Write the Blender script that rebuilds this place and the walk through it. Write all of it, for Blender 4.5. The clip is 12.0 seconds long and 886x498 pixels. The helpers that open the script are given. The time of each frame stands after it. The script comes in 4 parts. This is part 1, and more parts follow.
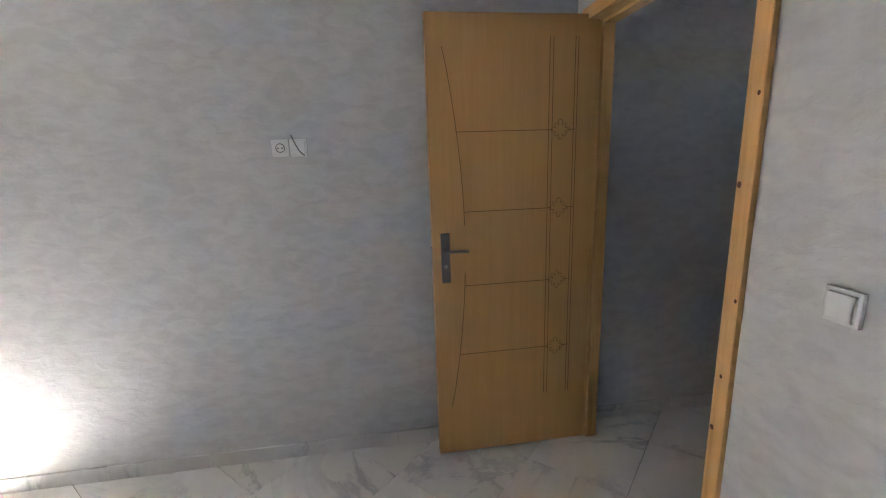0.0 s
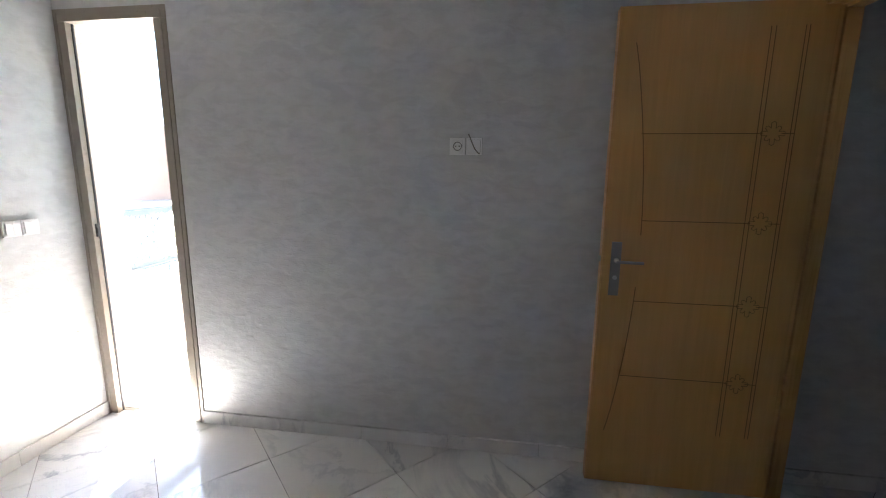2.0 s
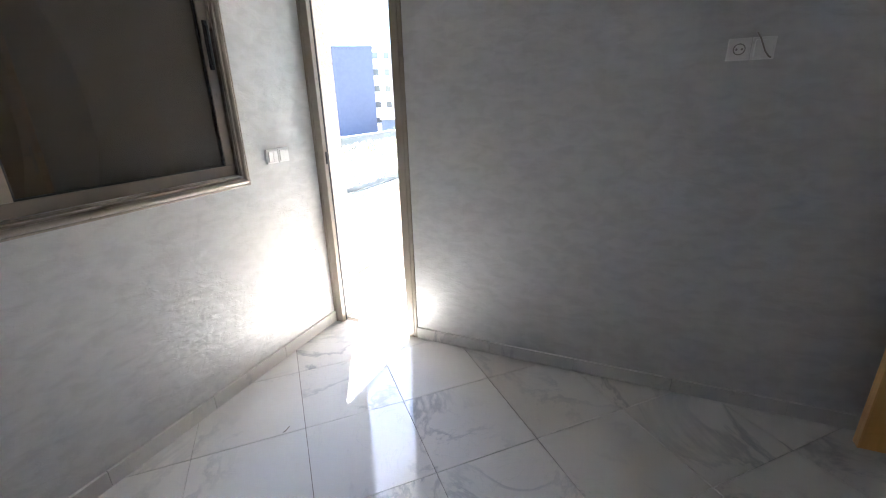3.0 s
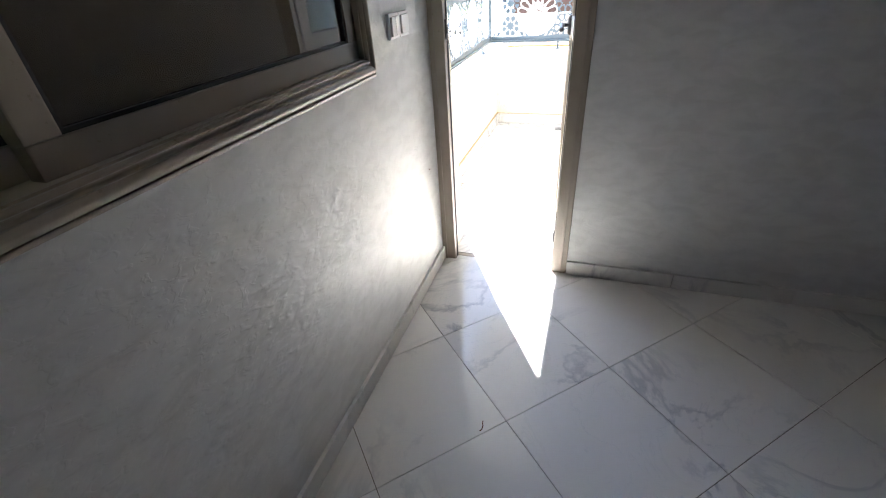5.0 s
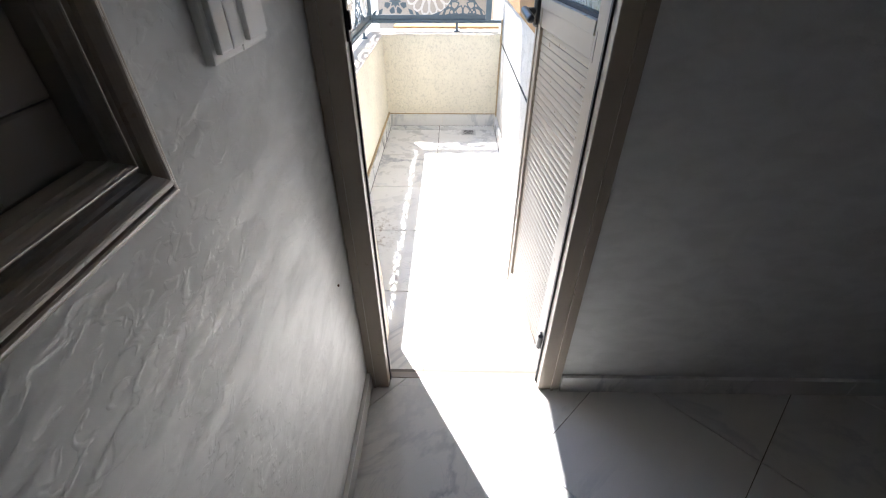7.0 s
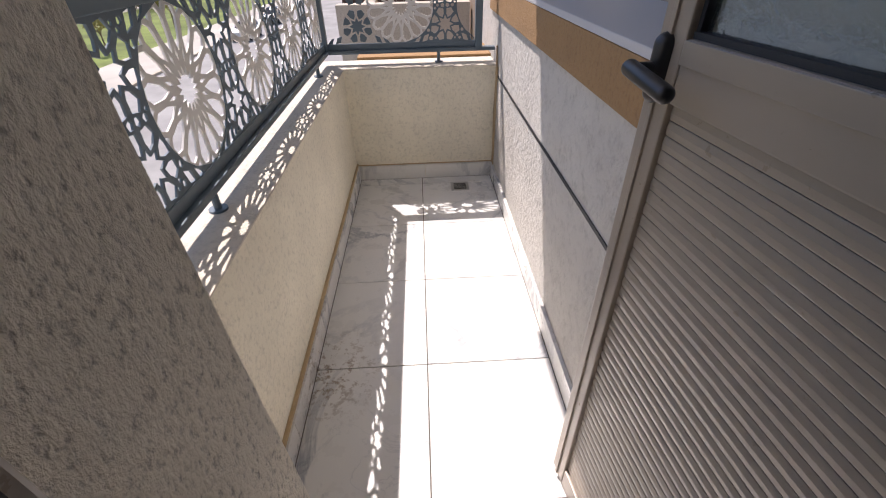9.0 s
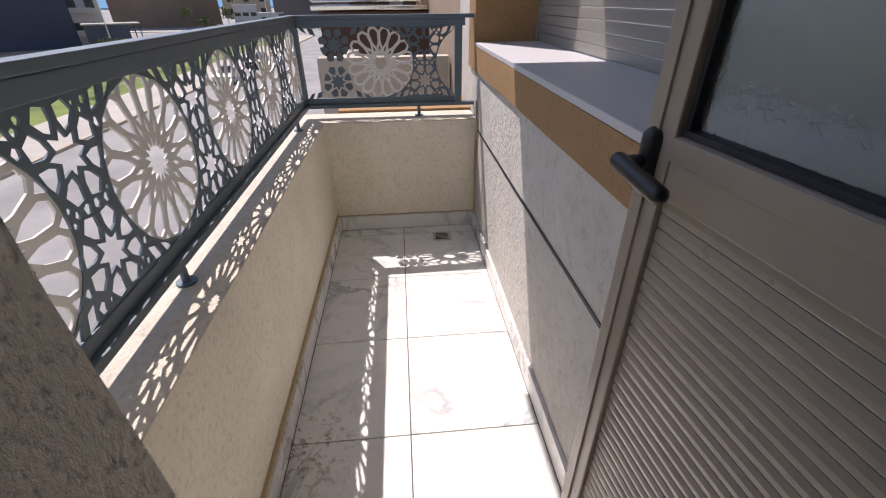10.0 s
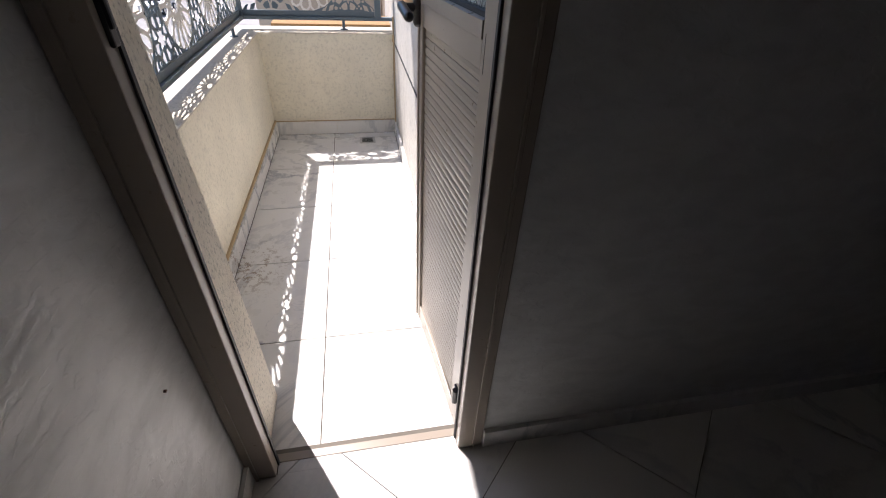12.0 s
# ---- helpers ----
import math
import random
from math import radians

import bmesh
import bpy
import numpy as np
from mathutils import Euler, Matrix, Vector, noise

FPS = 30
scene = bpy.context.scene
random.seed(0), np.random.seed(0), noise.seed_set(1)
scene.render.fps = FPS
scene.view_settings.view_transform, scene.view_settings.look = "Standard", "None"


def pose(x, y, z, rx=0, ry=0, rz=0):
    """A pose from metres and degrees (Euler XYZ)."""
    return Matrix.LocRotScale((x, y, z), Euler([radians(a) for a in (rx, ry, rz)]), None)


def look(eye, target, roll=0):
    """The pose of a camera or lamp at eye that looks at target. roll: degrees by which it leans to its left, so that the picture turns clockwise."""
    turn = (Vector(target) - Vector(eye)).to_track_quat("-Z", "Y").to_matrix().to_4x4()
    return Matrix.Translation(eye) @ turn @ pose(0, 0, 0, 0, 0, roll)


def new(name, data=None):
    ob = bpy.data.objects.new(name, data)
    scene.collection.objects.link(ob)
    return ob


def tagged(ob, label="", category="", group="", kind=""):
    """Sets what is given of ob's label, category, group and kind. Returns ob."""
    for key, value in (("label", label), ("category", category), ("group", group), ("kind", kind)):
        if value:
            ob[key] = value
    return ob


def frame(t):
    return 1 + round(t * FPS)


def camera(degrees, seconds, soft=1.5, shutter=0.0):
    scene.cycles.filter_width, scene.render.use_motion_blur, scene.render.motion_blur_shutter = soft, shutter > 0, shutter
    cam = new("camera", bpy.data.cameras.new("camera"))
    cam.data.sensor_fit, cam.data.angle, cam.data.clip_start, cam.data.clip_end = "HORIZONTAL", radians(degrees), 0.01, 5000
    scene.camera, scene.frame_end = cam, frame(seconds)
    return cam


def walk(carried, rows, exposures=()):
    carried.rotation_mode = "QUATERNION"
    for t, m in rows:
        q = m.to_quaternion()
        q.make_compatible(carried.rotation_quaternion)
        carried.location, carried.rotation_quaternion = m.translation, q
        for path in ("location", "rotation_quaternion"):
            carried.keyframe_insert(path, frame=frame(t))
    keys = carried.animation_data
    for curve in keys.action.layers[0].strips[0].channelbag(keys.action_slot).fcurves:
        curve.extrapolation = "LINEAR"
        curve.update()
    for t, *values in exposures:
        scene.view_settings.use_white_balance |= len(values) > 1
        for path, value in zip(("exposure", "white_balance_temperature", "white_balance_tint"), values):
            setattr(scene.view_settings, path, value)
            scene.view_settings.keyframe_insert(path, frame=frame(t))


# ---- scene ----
cam = camera(92.3, 12.0, soft=1.1)
PATH = [
    (0, (0.169, 0.22, 1.529), (0.448, 2.154, 1.103), -1.9),
    (0.5, (0.164, 0.203, 1.62), (0.531, 2.164, 1.488), -3.3),
    (1, (0.137, 0.184, 1.652), (0.38, 2.168, 1.713), -2.9),
    (1.5, (0.092, 0.192, 1.623), (0.037, 2.191, 1.624), -2.1),
    (2, (-0.025, 0.234, 1.47), (-0.31, 2.181, 1.112), 0.6),
    (2.5, (-0.27, 0.223, 1.454), (-0.712, 2.091, 0.894), 0.5),
    (3, (-0.589, 0.176, 1.432), (-1.363, 1.899, 0.776), -1.7),
    (3.5, (-0.919, 0.226, 1.392), (-1.867, 1.823, 0.652), -0.5),
    (3.7, (-1.056, 0.231, 1.38), (-2.016, 1.809, 0.612), 0.5),
    (5.3, (-1.822, 0.572, 1.314), (-2.318, 2.142, 0.179), -4.9),
    (5.5, (-1.889, 0.65, 1.312), (-2.334, 2.227, 0.166), -5.0),
    (6, (-2.063, 0.864, 1.297), (-2.24, 2.477, 0.128), -3.2),
    (6.5, (-2.098, 1.154, 1.27), (-2.2, 2.764, 0.088), -1.7),
    (7, (-2.114, 1.408, 1.258), (-2.144, 3.01, 0.061), -0.1),
    (7.2, (-2.155, 1.517, 1.253), (-2.135, 3.111, 0.045), 1.5),
    (8.8, (-2.157, 2.222, 1.196), (-2.108, 3.832, 0.011), -1.8),
    (9, (-2.177, 2.265, 1.207), (-2.115, 3.894, 0.048), -1.4),
    (9.5, (-2.19, 2.345, 1.249), (-2.072, 4.063, 0.232), -0.4),
    (10, (-2.175, 2.346, 1.253), (-2.018, 4.063, 0.239), -0.5),
    (10.5, (-2.141, 2.304, 1.259), (-1.853, 4.033, 0.297), 0.5),
    (11, (-2.135, 2.143, 1.315), (-1.778, 3.917, 0.466), 0.2),
    (11.5, (-2.137, 1.936, 1.327), (-1.77, 3.609, 0.294), -0.5),
    (12, (-2.019, 1.668, 1.22), (-1.679, 3.234, 0.024), 3.0),
]
EXPOSURES = [(t, e, k, g) for t, e, k, g in (
    (0, 5.8, 6800, 15), (0.5, 6.5, 6750, 14), (1.0, 6.5, 6700, 14), (1.5, 5.9, 6650, 14), (2.0, 4.85, 6600, 14), (2.5, 4.2, 6550, 13),
    (3.0, 4.5, 6550, 13), (3.7, 4.0, 6550, 12), (5.5, 3.3, 6500, 12), (6.0, 3.0, 6450, 13), (6.5, 2.65, 6350, 13), (7.0, 2.1, 6350, 13),
    (9.0, 0.38, 6900, 22), (9.5, 0.18, 6900, 22), (10.5, 0.12, 6900, 22), (11.0, 0.18, 6900, 22), (11.5, 0.5, 6800, 20), (12.0, 0.82, 6700, 19))]
walk(cam, [(t, look(eye, target, roll)) for t, eye, target, roll in PATH], EXPOSURES)

# ---- world and sun ----
SUN_WAY = Vector((-0.342, 0.547, 1.0)).normalized()
world = bpy.data.worlds.new("sky")
scene.world = world
world.use_nodes = True
wt = world.node_tree
sky = wt.nodes.new("ShaderNodeTexSky")
sky.sky_type, sky.sun_disc = "NISHITA", False
sky.air_density, sky.dust_density, sky.altitude = 1.0, 0.4, 200
sky.sun_elevation = math.asin(SUN_WAY.z)
sky.sun_rotation = math.atan2(SUN_WAY.x, SUN_WAY.y)
wt.links.new(sky.outputs[0], wt.nodes["Background"].inputs[0])
wt.nodes["Background"].inputs[1].default_value = 0.14
sun = new("sun", bpy.data.lights.new("sun", "SUN"))
sun.data.energy, sun.data.angle, sun.data.color = 5.0, radians(0.4), (1.0, 0.975, 0.94)
sun.matrix_world = look(SUN_WAY * 40, (0, 0, 0))

# ---- materials ----


def mat(name, base, rough=0.6, metal=0.0):
    m = bpy.data.materials.new(name)
    m.use_nodes = True
    b = m.node_tree.nodes["Principled BSDF"]
    b.inputs["Base Color"].default_value = (*base, 1)
    b.inputs["Roughness"].default_value = rough
    b.inputs["Metallic"].default_value = metal
    return m


def node(m, kind, **values):
    n = m.node_tree.nodes.new(kind)
    for key, value in values.items():
        n.inputs[key].default_value = value
    return n


def wire(m, a, out, b, into):
    m.node_tree.links.new(a.outputs[out], b.inputs[into])


def bsdf(m):
    return m.node_tree.nodes["Principled BSDF"]


def coords(m, scale=(1, 1, 1), turn=(0, 0, 0), world_space=True):
    """Texture coordinates in metres; world_space takes the point itself, otherwise the object's own space."""
    src = m.node_tree.nodes.new("ShaderNodeNewGeometry" if world_space else "ShaderNodeTexCoord")
    mp = m.node_tree.nodes.new("ShaderNodeMapping")
    mp.inputs["Scale"].default_value = scale
    mp.inputs["Rotation"].default_value = turn
    wire(m, src, "Position" if world_space else "Object", mp, "Vector")
    return mp


def noise_tex(m, co, scale, detail=4.0, rough=0.6, distort=0.0):
    n = node(m, "ShaderNodeTexNoise", Scale=scale, Detail=detail, Roughness=rough, Distortion=distort)
    wire(m, co, "Vector", n, "Vector")
    return n


def ramp(m, src, out, stops):
    r = m.node_tree.nodes.new("ShaderNodeValToRGB")
    e = r.color_ramp.elements
    while len(e) < len(stops):
        e.new(0.5)
    for k, (p, c) in zip(e, stops):
        k.position, k.color = p, (*c, 1) if len(c) == 3 else c
    wire(m, src, out, r, "Fac")
    return r


def grey(v):
    return (v, v, v)


def bump(m, src, out, strength, distance=0.01, after=None):
    b = node(m, "ShaderNodeBump", Strength=strength, Distance=distance)
    wire(m, src, out, b, "Height")
    if after:
        wire(m, after, "Normal", b, "Normal")
    wire(m, b, "Normal", bsdf(m), "Normal")
    return b


def mix(m, fac, a, b, mode="MIX", amount=None):
    x = m.node_tree.nodes.new("ShaderNodeMix")
    x.data_type, x.blend_type = "RGBA", mode
    if amount is None:
        m.node_tree.links.new(fac, x.inputs[0])
    else:
        x.inputs[0].default_value = amount
    for k, v in ((6, a), (7, b)):
        if isinstance(v, tuple):
            x.inputs[k].default_value = (*v, 1)
        else:
            m.node_tree.links.new(v, x.inputs[k])
    return x.outputs[2]


def paint_speckled(name, base, rough=0.5, metal=0.0, spread=0.12, scale=30.0, relief=0.05, gloss=0.08):
    m = mat(name, base, rough, metal)
    co = coords(m)
    n = noise_tex(m, co, scale, 5)
    big = noise_tex(m, co, scale / 12, 3)
    lo, hi = [tuple(c * (1 + k * spread) for c in base) for k in (-1, 1)]
    r = ramp(m, big, "Fac", [(0.35, lo), (0.65, hi)])
    m.node_tree.links.new(r.outputs[0], bsdf(m).inputs["Base Color"])
    rr = ramp(m, n, "Fac", [(0.3, grey(max(rough - gloss, 0))), (0.7, grey(min(rough + gloss, 1)))])
    m.node_tree.links.new(rr.outputs[0], bsdf(m).inputs["Roughness"])
    if relief:
        bump(m, n, "Fac", relief, 0.004)
    return m


def stucco_pearl(name):
    """Pearly trowelled wall paint: tilted knife strokes with crisp little ridges, and a satin sheen."""
    m = mat(name, (0.62, 0.615, 0.605), 0.4)
    co = coords(m, (3.0, 3.0, 6.0), (radians(9), radians(-9), 0))
    a = noise_tex(m, co, 3.6, 2, 0.5, 0.5)
    b = noise_tex(m, co, 9.0, 2, 0.55, 0.7)
    slow = noise_tex(m, coords(m), 0.9, 3)
    strokes = ramp(m, a, "Fac", [(0.36, grey(0.0)), (0.50, grey(0.55)), (0.66, grey(1.0))])
    marks = ramp(m, b, "Fac", [(0.52, grey(0.0)), (0.60, grey(0.85)), (0.72, grey(1.0))])
    col = mix(m, strokes.outputs[0], (0.575, 0.575, 0.567), (0.65, 0.65, 0.642))
    tone = ramp(m, slow, "Fac", [(0.3, grey(0.93)), (0.7, grey(1.0))])
    col = mix(m, None, col, tone.outputs[0], "MULTIPLY", 1.0)
    m.node_tree.links.new(col, bsdf(m).inputs["Base Color"])
    r = ramp(m, strokes, "Color", [(0.0, grey(0.50)), (1.0, grey(0.37))])
    m.node_tree.links.new(r.outputs[0], bsdf(m).inputs["Roughness"])
    bsdf(m).inputs["Specular IOR Level"].default_value = 1.0
    b1 = node(m, "ShaderNodeBump", Strength=0.28, Distance=0.012)
    wire(m, a, "Fac", b1, "Height")
    bump(m, marks, "Color", 0.18, 0.0025, b1)
    return m


FB_STAIN = -0.012


def marble(name, base=(0.80, 0.79, 0.765), rough=0.06, stains=False):
    m = mat(name, base, rough)
    co = coords(m, world_space=False)
    info = m.node_tree.nodes.new("ShaderNodeObjectInfo")
    sh = m.node_tree.nodes.new("ShaderNodeVectorMath")
    sh.operation = "MULTIPLY_ADD"
    wire(m, info, "Random", sh, 0)
    sh.inputs[1].default_value = (37, 91, 53)
    wire(m, co, "Vector", sh, 2)
    big = node(m, "ShaderNodeTexNoise", Scale=1.5, Detail=6.0, Roughness=0.62, Distortion=0.8)
    wire(m, sh, "Vector", big, "Vector")
    vein = ramp(m, big, "Fac", [(0.475, grey(0)), (0.497, grey(1)), (0.503, grey(1)), (0.535, grey(0))])
    small = node(m, "ShaderNodeTexNoise", Scale=4.0, Detail=5.0, Roughness=0.6, Distortion=1.1)
    wire(m, sh, "Vector", small, "Vector")
    thin = ramp(m, small, "Fac", [(0.49, grey(0)), (0.5, grey(0.7)), (0.51, grey(0))])
    cloud = node(m, "ShaderNodeTexNoise", Scale=1.1, Detail=3.0)
    wire(m, sh, "Vector", cloud, "Vector")
    gate = ramp(m, cloud, "Fac", [(0.42, grey(0)), (0.66, grey(0.62 if not stains else 0.78))])
    tone = ramp(m, cloud, "Fac", [(0.3, base), (0.7, tuple(c * 0.93 for c in base))])
    both = mix(m, None, vein.outputs[0], thin.outputs[0], "ADD", 0.5)
    gated = mix(m, None, both, gate.outputs[0], "MULTIPLY", 1.0)
    col = mix(m, gated, tone.outputs[0], (0.27, 0.295, 0.335))
    if stains:
        at = coords(m)
        blot = noise_tex(m, at, 34.0, 6, 0.8)
        far = m.node_tree.nodes.new("ShaderNodeVectorMath")
        far.operation = "DISTANCE"
        wire(m, at, "Vector", far, 0)
        far.inputs[1].default_value = (-2.55, 3.25, FB_STAIN)
        near = ramp(m, far, "Value", [(0.0, grey(1.0)), (0.07, grey(0.85)), (0.24, grey(0.0))])
        spots = ramp(m, blot, "Fac", [(0.53, grey(0.0)), (0.58, grey(0.8))])
        col = mix(m, mix(m, None, near.outputs[0], spots.outputs[0], "MULTIPLY", 1.0), col, (0.22, 0.15, 0.085))
    m.node_tree.links.new(col, bsdf(m).inputs["Base Color"])
    dirt = noise_tex(m, coords(m), 9.0, 4)
    rr = ramp(m, dirt, "Fac", [(0.35, grey(rough * 0.7)), (0.7, grey(rough * 1.7))])
    m.node_tree.links.new(rr.outputs[0], bsdf(m).inputs["Roughness"])
    bsdf(m).inputs["Specular IOR Level"].default_value = 0.36
    return m


def wood(name, light, dark, axis="z", rough=0.42, scale=1.0):
    m = mat(name, light, rough)
    st = {"z": (22, 22, 1.1), "x": (1.1, 22, 22), "y": (22, 1.1, 22)}[axis]
    co = coords(m, tuple(v * scale for v in st))
    g = noise_tex(m, co, 2.0, 6, 0.65, 0.6)
    f = noise_tex(m, co, 9.0, 3, 0.5)
    r = ramp(m, g, "Fac", [(0.3, dark), (0.5, light), (0.75, tuple(c * 1.08 for c in light))])
    m.node_tree.links.new(r.outputs[0], bsdf(m).inputs["Base Color"])
    bump(m, f, "Fac", 0.06, 0.002)
    return m


def roughcast(name, base, scale=90.0, strength=0.6, deep=0.008, pit=0.72):
    """Sprayed cement render: fine crumbs over slow stains, shade painted into the hollows between crumbs."""
    m = mat(name, base, 0.9)
    co = coords(m)
    v = node(m, "ShaderNodeTexVoronoi", Scale=scale)
    wire(m, co, "Vector", v, "Vector")
    n = noise_tex(m, co, scale * 0.6, 5, 0.7)
    stain = noise_tex(m, co, 2.3, 5, 0.6)
    r = ramp(m, stain, "Fac", [(0.3, tuple(c * 0.88 for c in base)), (0.7, tuple(c * 1.06 for c in base))])
    # shade between the crumbs painted in: low bump noise gives darker colour
    pit_shade = ramp(m, n, "Fac", [(0.30, grey(pit)), (0.5, grey(1.0))])
    col = mix(m, None, r.outputs[0], pit_shade.outputs[0], "MULTIPLY", 0.8)
    m.node_tree.links.new(col, bsdf(m).inputs["Base Color"])
    b1 = node(m, "ShaderNodeBump", Strength=strength * 0.5, Distance=0.006)
    wire(m, v, "Distance", b1, "Height")
    bump(m, n, "Fac", strength, deep, b1)
    return m


def raked(name, base):
    """Coarse render dragged upright by the float: crumbs drawn out along z, bright grains, and hollows with their shade
    put into the colour.
    """
    m = mat(name, base, 0.85)
    co = coords(m, (1, 1, 0.7))
    n = noise_tex(m, co, 120.0, 4, 0.65)
    fine = noise_tex(m, co, 230.0, 3, 0.6)
    stain = noise_tex(m, coords(m), 3.0, 5, 0.6)
    r = ramp(m, stain, "Fac", [(0.3, tuple(c * 0.90 for c in base)), (0.7, tuple(min(c * 1.05, 0.9) for c in base))])
    # hollows of the bump noise coloured darker to stand for their shade
    pit_shade = ramp(m, n, "Fac", [(0.33, grey(0.45)), (0.43, grey(0.85)), (0.5, grey(1.0))])
    m.node_tree.links.new(mix(m, None, r.outputs[0], pit_shade.outputs[0], "MULTIPLY", 0.8), bsdf(m).inputs["Base Color"])
    b1 = node(m, "ShaderNodeBump", Strength=0.6, Distance=0.007)
    wire(m, n, "Fac", b1, "Height")
    bump(m, fine, "Fac", 0.35, 0.004, b1)
    return m


STUCCO_X = STUCCO_Y = stucco_pearl("pearl stucco")
CEILING = paint_speckled("matt ceiling plaster", (0.78, 0.78, 0.77), 0.85, 0, 0.02, 40, 0.04)
MARBLE = marble("polished white marble", (0.74, 0.73, 0.71))
MARBLE_OUT = marble("weathered white marble", (0.77, 0.762, 0.735), 0.3, True)
GROUT = paint_speckled("grey grout", (0.15, 0.135, 0.115), 0.9)
OAK = wood("honey oak veneer", (0.68, 0.385, 0.148), (0.65, 0.36, 0.132))
GROOVE = mat("dark routed groove", (0.27, 0.14, 0.05), 0.7)
HOLE = mat("grey socket shadow line", (0.30, 0.29, 0.28), 0.6)
PINE_Z = wood("varnished pine upright", (0.72, 0.42, 0.165), (0.58, 0.29, 0.09), "z", 0.35, 0.7)
PINE_Y = wood("varnished pine across", (0.72, 0.42, 0.165), (0.58, 0.29, 0.09), "y", 0.35, 0.7)
KNOT = mat("pine knot", (0.11, 0.035, 0.012), 0.5)
ALU = paint_speckled("taupe painted aluminium", (0.32, 0.274, 0.226), 0.30, 0.0, 0.02, 40, 0.0, 0.03)
RUBBER = mat("black rubber gasket", (0.02, 0.021, 0.025), 0.6)
STEEL = mat("brushed steel", (0.55, 0.55, 0.54), 0.32, 1.0)
NICKEL = mat("satin nickel", (0.33, 0.32, 0.31), 0.38, 1.0)
PLASTIC = paint_speckled("white switch plastic", (0.87, 0.87, 0.86), 0.25, 0, 0.004, 60, 0.0, 0.005)
DARK_PLASTIC = mat("black satin plastic", (0.018, 0.018, 0.020), 0.35)
RENDER = roughcast("cream cement render", (0.86, 0.80, 0.655), 100, 0.5, 0.010)
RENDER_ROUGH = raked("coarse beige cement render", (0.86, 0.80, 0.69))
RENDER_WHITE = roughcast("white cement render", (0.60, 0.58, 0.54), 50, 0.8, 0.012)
OCHRE = roughcast("ochre cement render", (0.36, 0.215, 0.10), 120, 0.5)
RAIL = paint_speckled("blue-grey enamelled steel", (0.105, 0.15, 0.185), 0.42, 0.0, 0.06, 40, 0.02)
SLAT = paint_speckled("pale aluminium slat", (0.26, 0.24, 0.215), 0.35, 0, 0.03, 40, 0.01)
DARK_SHUTTER = paint_speckled("brown aluminium shutter", (0.10, 0.085, 0.07), 0.5, 0, 0.05, 40, 0.01)


def glass(name, tint, rough=0.0):
    m = mat(name, tint, rough)
    bsdf(m).inputs["Transmission Weight"].default_value = 1.0
    bsdf(m).inputs["IOR"].default_value = 1.45
    return m


GLASS = mat("smoked window glass", (0.115, 0.098, 0.078), 0.03)
bsdf(GLASS).inputs["IOR"].default_value = 1.75
bsdf(GLASS).inputs["Transmission Weight"].default_value = 0.35
FROST = glass("patterned privacy glass", (0.74, 0.84, 0.83), 0.20)
_n = noise_tex(FROST, coords(FROST, world_space=False), 60.0, 2, 0.5, 0.5)
bump(FROST, _n, "Fac", 0.38, 0.004)

# ---- mesh helpers ----


def box(bm, x0, x1, y0, y1, z0, z1, bevel=0.0):
    m = Matrix.Translation(((x0 + x1) / 2, (y0 + y1) / 2, (z0 + z1) / 2)) @ Matrix.Diagonal((x1 - x0, y1 - y0, z1 - z0, 1))
    made = bmesh.ops.create_cube(bm, size=1, matrix=m)
    if bevel:
        edges = {e for v in made["verts"] for e in v.link_edges}
        bmesh.ops.bevel(bm, geom=list(edges), offset=bevel, segments=2, affect="EDGES", profile=0.6)


def rod(bm, a, b, r, seg=10, r2=None):
    a, b = Vector(a), Vector(b)
    d = b - a
    m = Matrix.Translation((a + b) / 2) @ d.to_track_quat("Z", "Y").to_matrix().to_4x4()
    bmesh.ops.create_cone(bm, cap_ends=True, segments=seg, radius1=r, radius2=r if r2 is None else r2, depth=d.length, matrix=m)


def prism(bm, outline, depth, m=Matrix()):
    """A flat outline (x, z) given depth along y, then placed by m."""
    front = [bm.verts.new(m @ Vector((x, 0, z))) for x, z in outline]
    back = [bm.verts.new(m @ Vector((x, depth, z))) for x, z in outline]
    n = len(outline)
    bm.faces.new(front)
    bm.faces.new(back[::-1])
    for i in range(n):
        bm.faces.new((front[i], back[i], back[(i + 1) % n], front[(i + 1) % n]))


def tube(bm, pts, r, seg=8):
    """One round bar bent through the given points."""
    pts = [Vector(p) for p in pts]
    rings = []
    for i, p in enumerate(pts):
        d = (pts[min(i + 1, len(pts) - 1)] - pts[max(i - 1, 0)]).normalized()
        side = d.orthogonal().normalized() if not rings else (rings[-1][1] - d * rings[-1][1].dot(d)).normalized()
        up = d.cross(side)
        rings.append(([bm.verts.new(p + (side * math.cos(2 * math.pi * k / seg) + up * math.sin(2 * math.pi * k / seg)) * r) for k in range(seg)], side))
    for (a, _), (b, _) in zip(rings, rings[1:]):
        for k in range(seg):
            bm.faces.new((a[k], a[(k + 1) % seg], b[(k + 1) % seg], b[k]))
    bm.faces.new(rings[0][0][::-1])
    bm.faces.new(rings[-1][0])


def mesh_of(name, bm, material, smooth=False):
    bmesh.ops.recalc_face_normals(bm, faces=bm.faces)
    me = bpy.data.meshes.new(name)
    bm.to_mesh(me)
    bm.free()
    me.materials.append(material)
    if smooth:
        me.polygons.foreach_set("use_smooth", [True] * len(me.polygons))
    return me


def part(name, bm, material, parent=None, label="", smooth=False):
    ob = new(name, mesh_of(name, bm, material, smooth))
    ob.parent = parent
    return tagged(ob, label)


def boxes(name, material, parent, rows, bevel=0.0, label=""):
    bm = bmesh.new()
    for row in rows:
        box(bm, *row, bevel=bevel)
    return part(name, bm, material, parent, label)


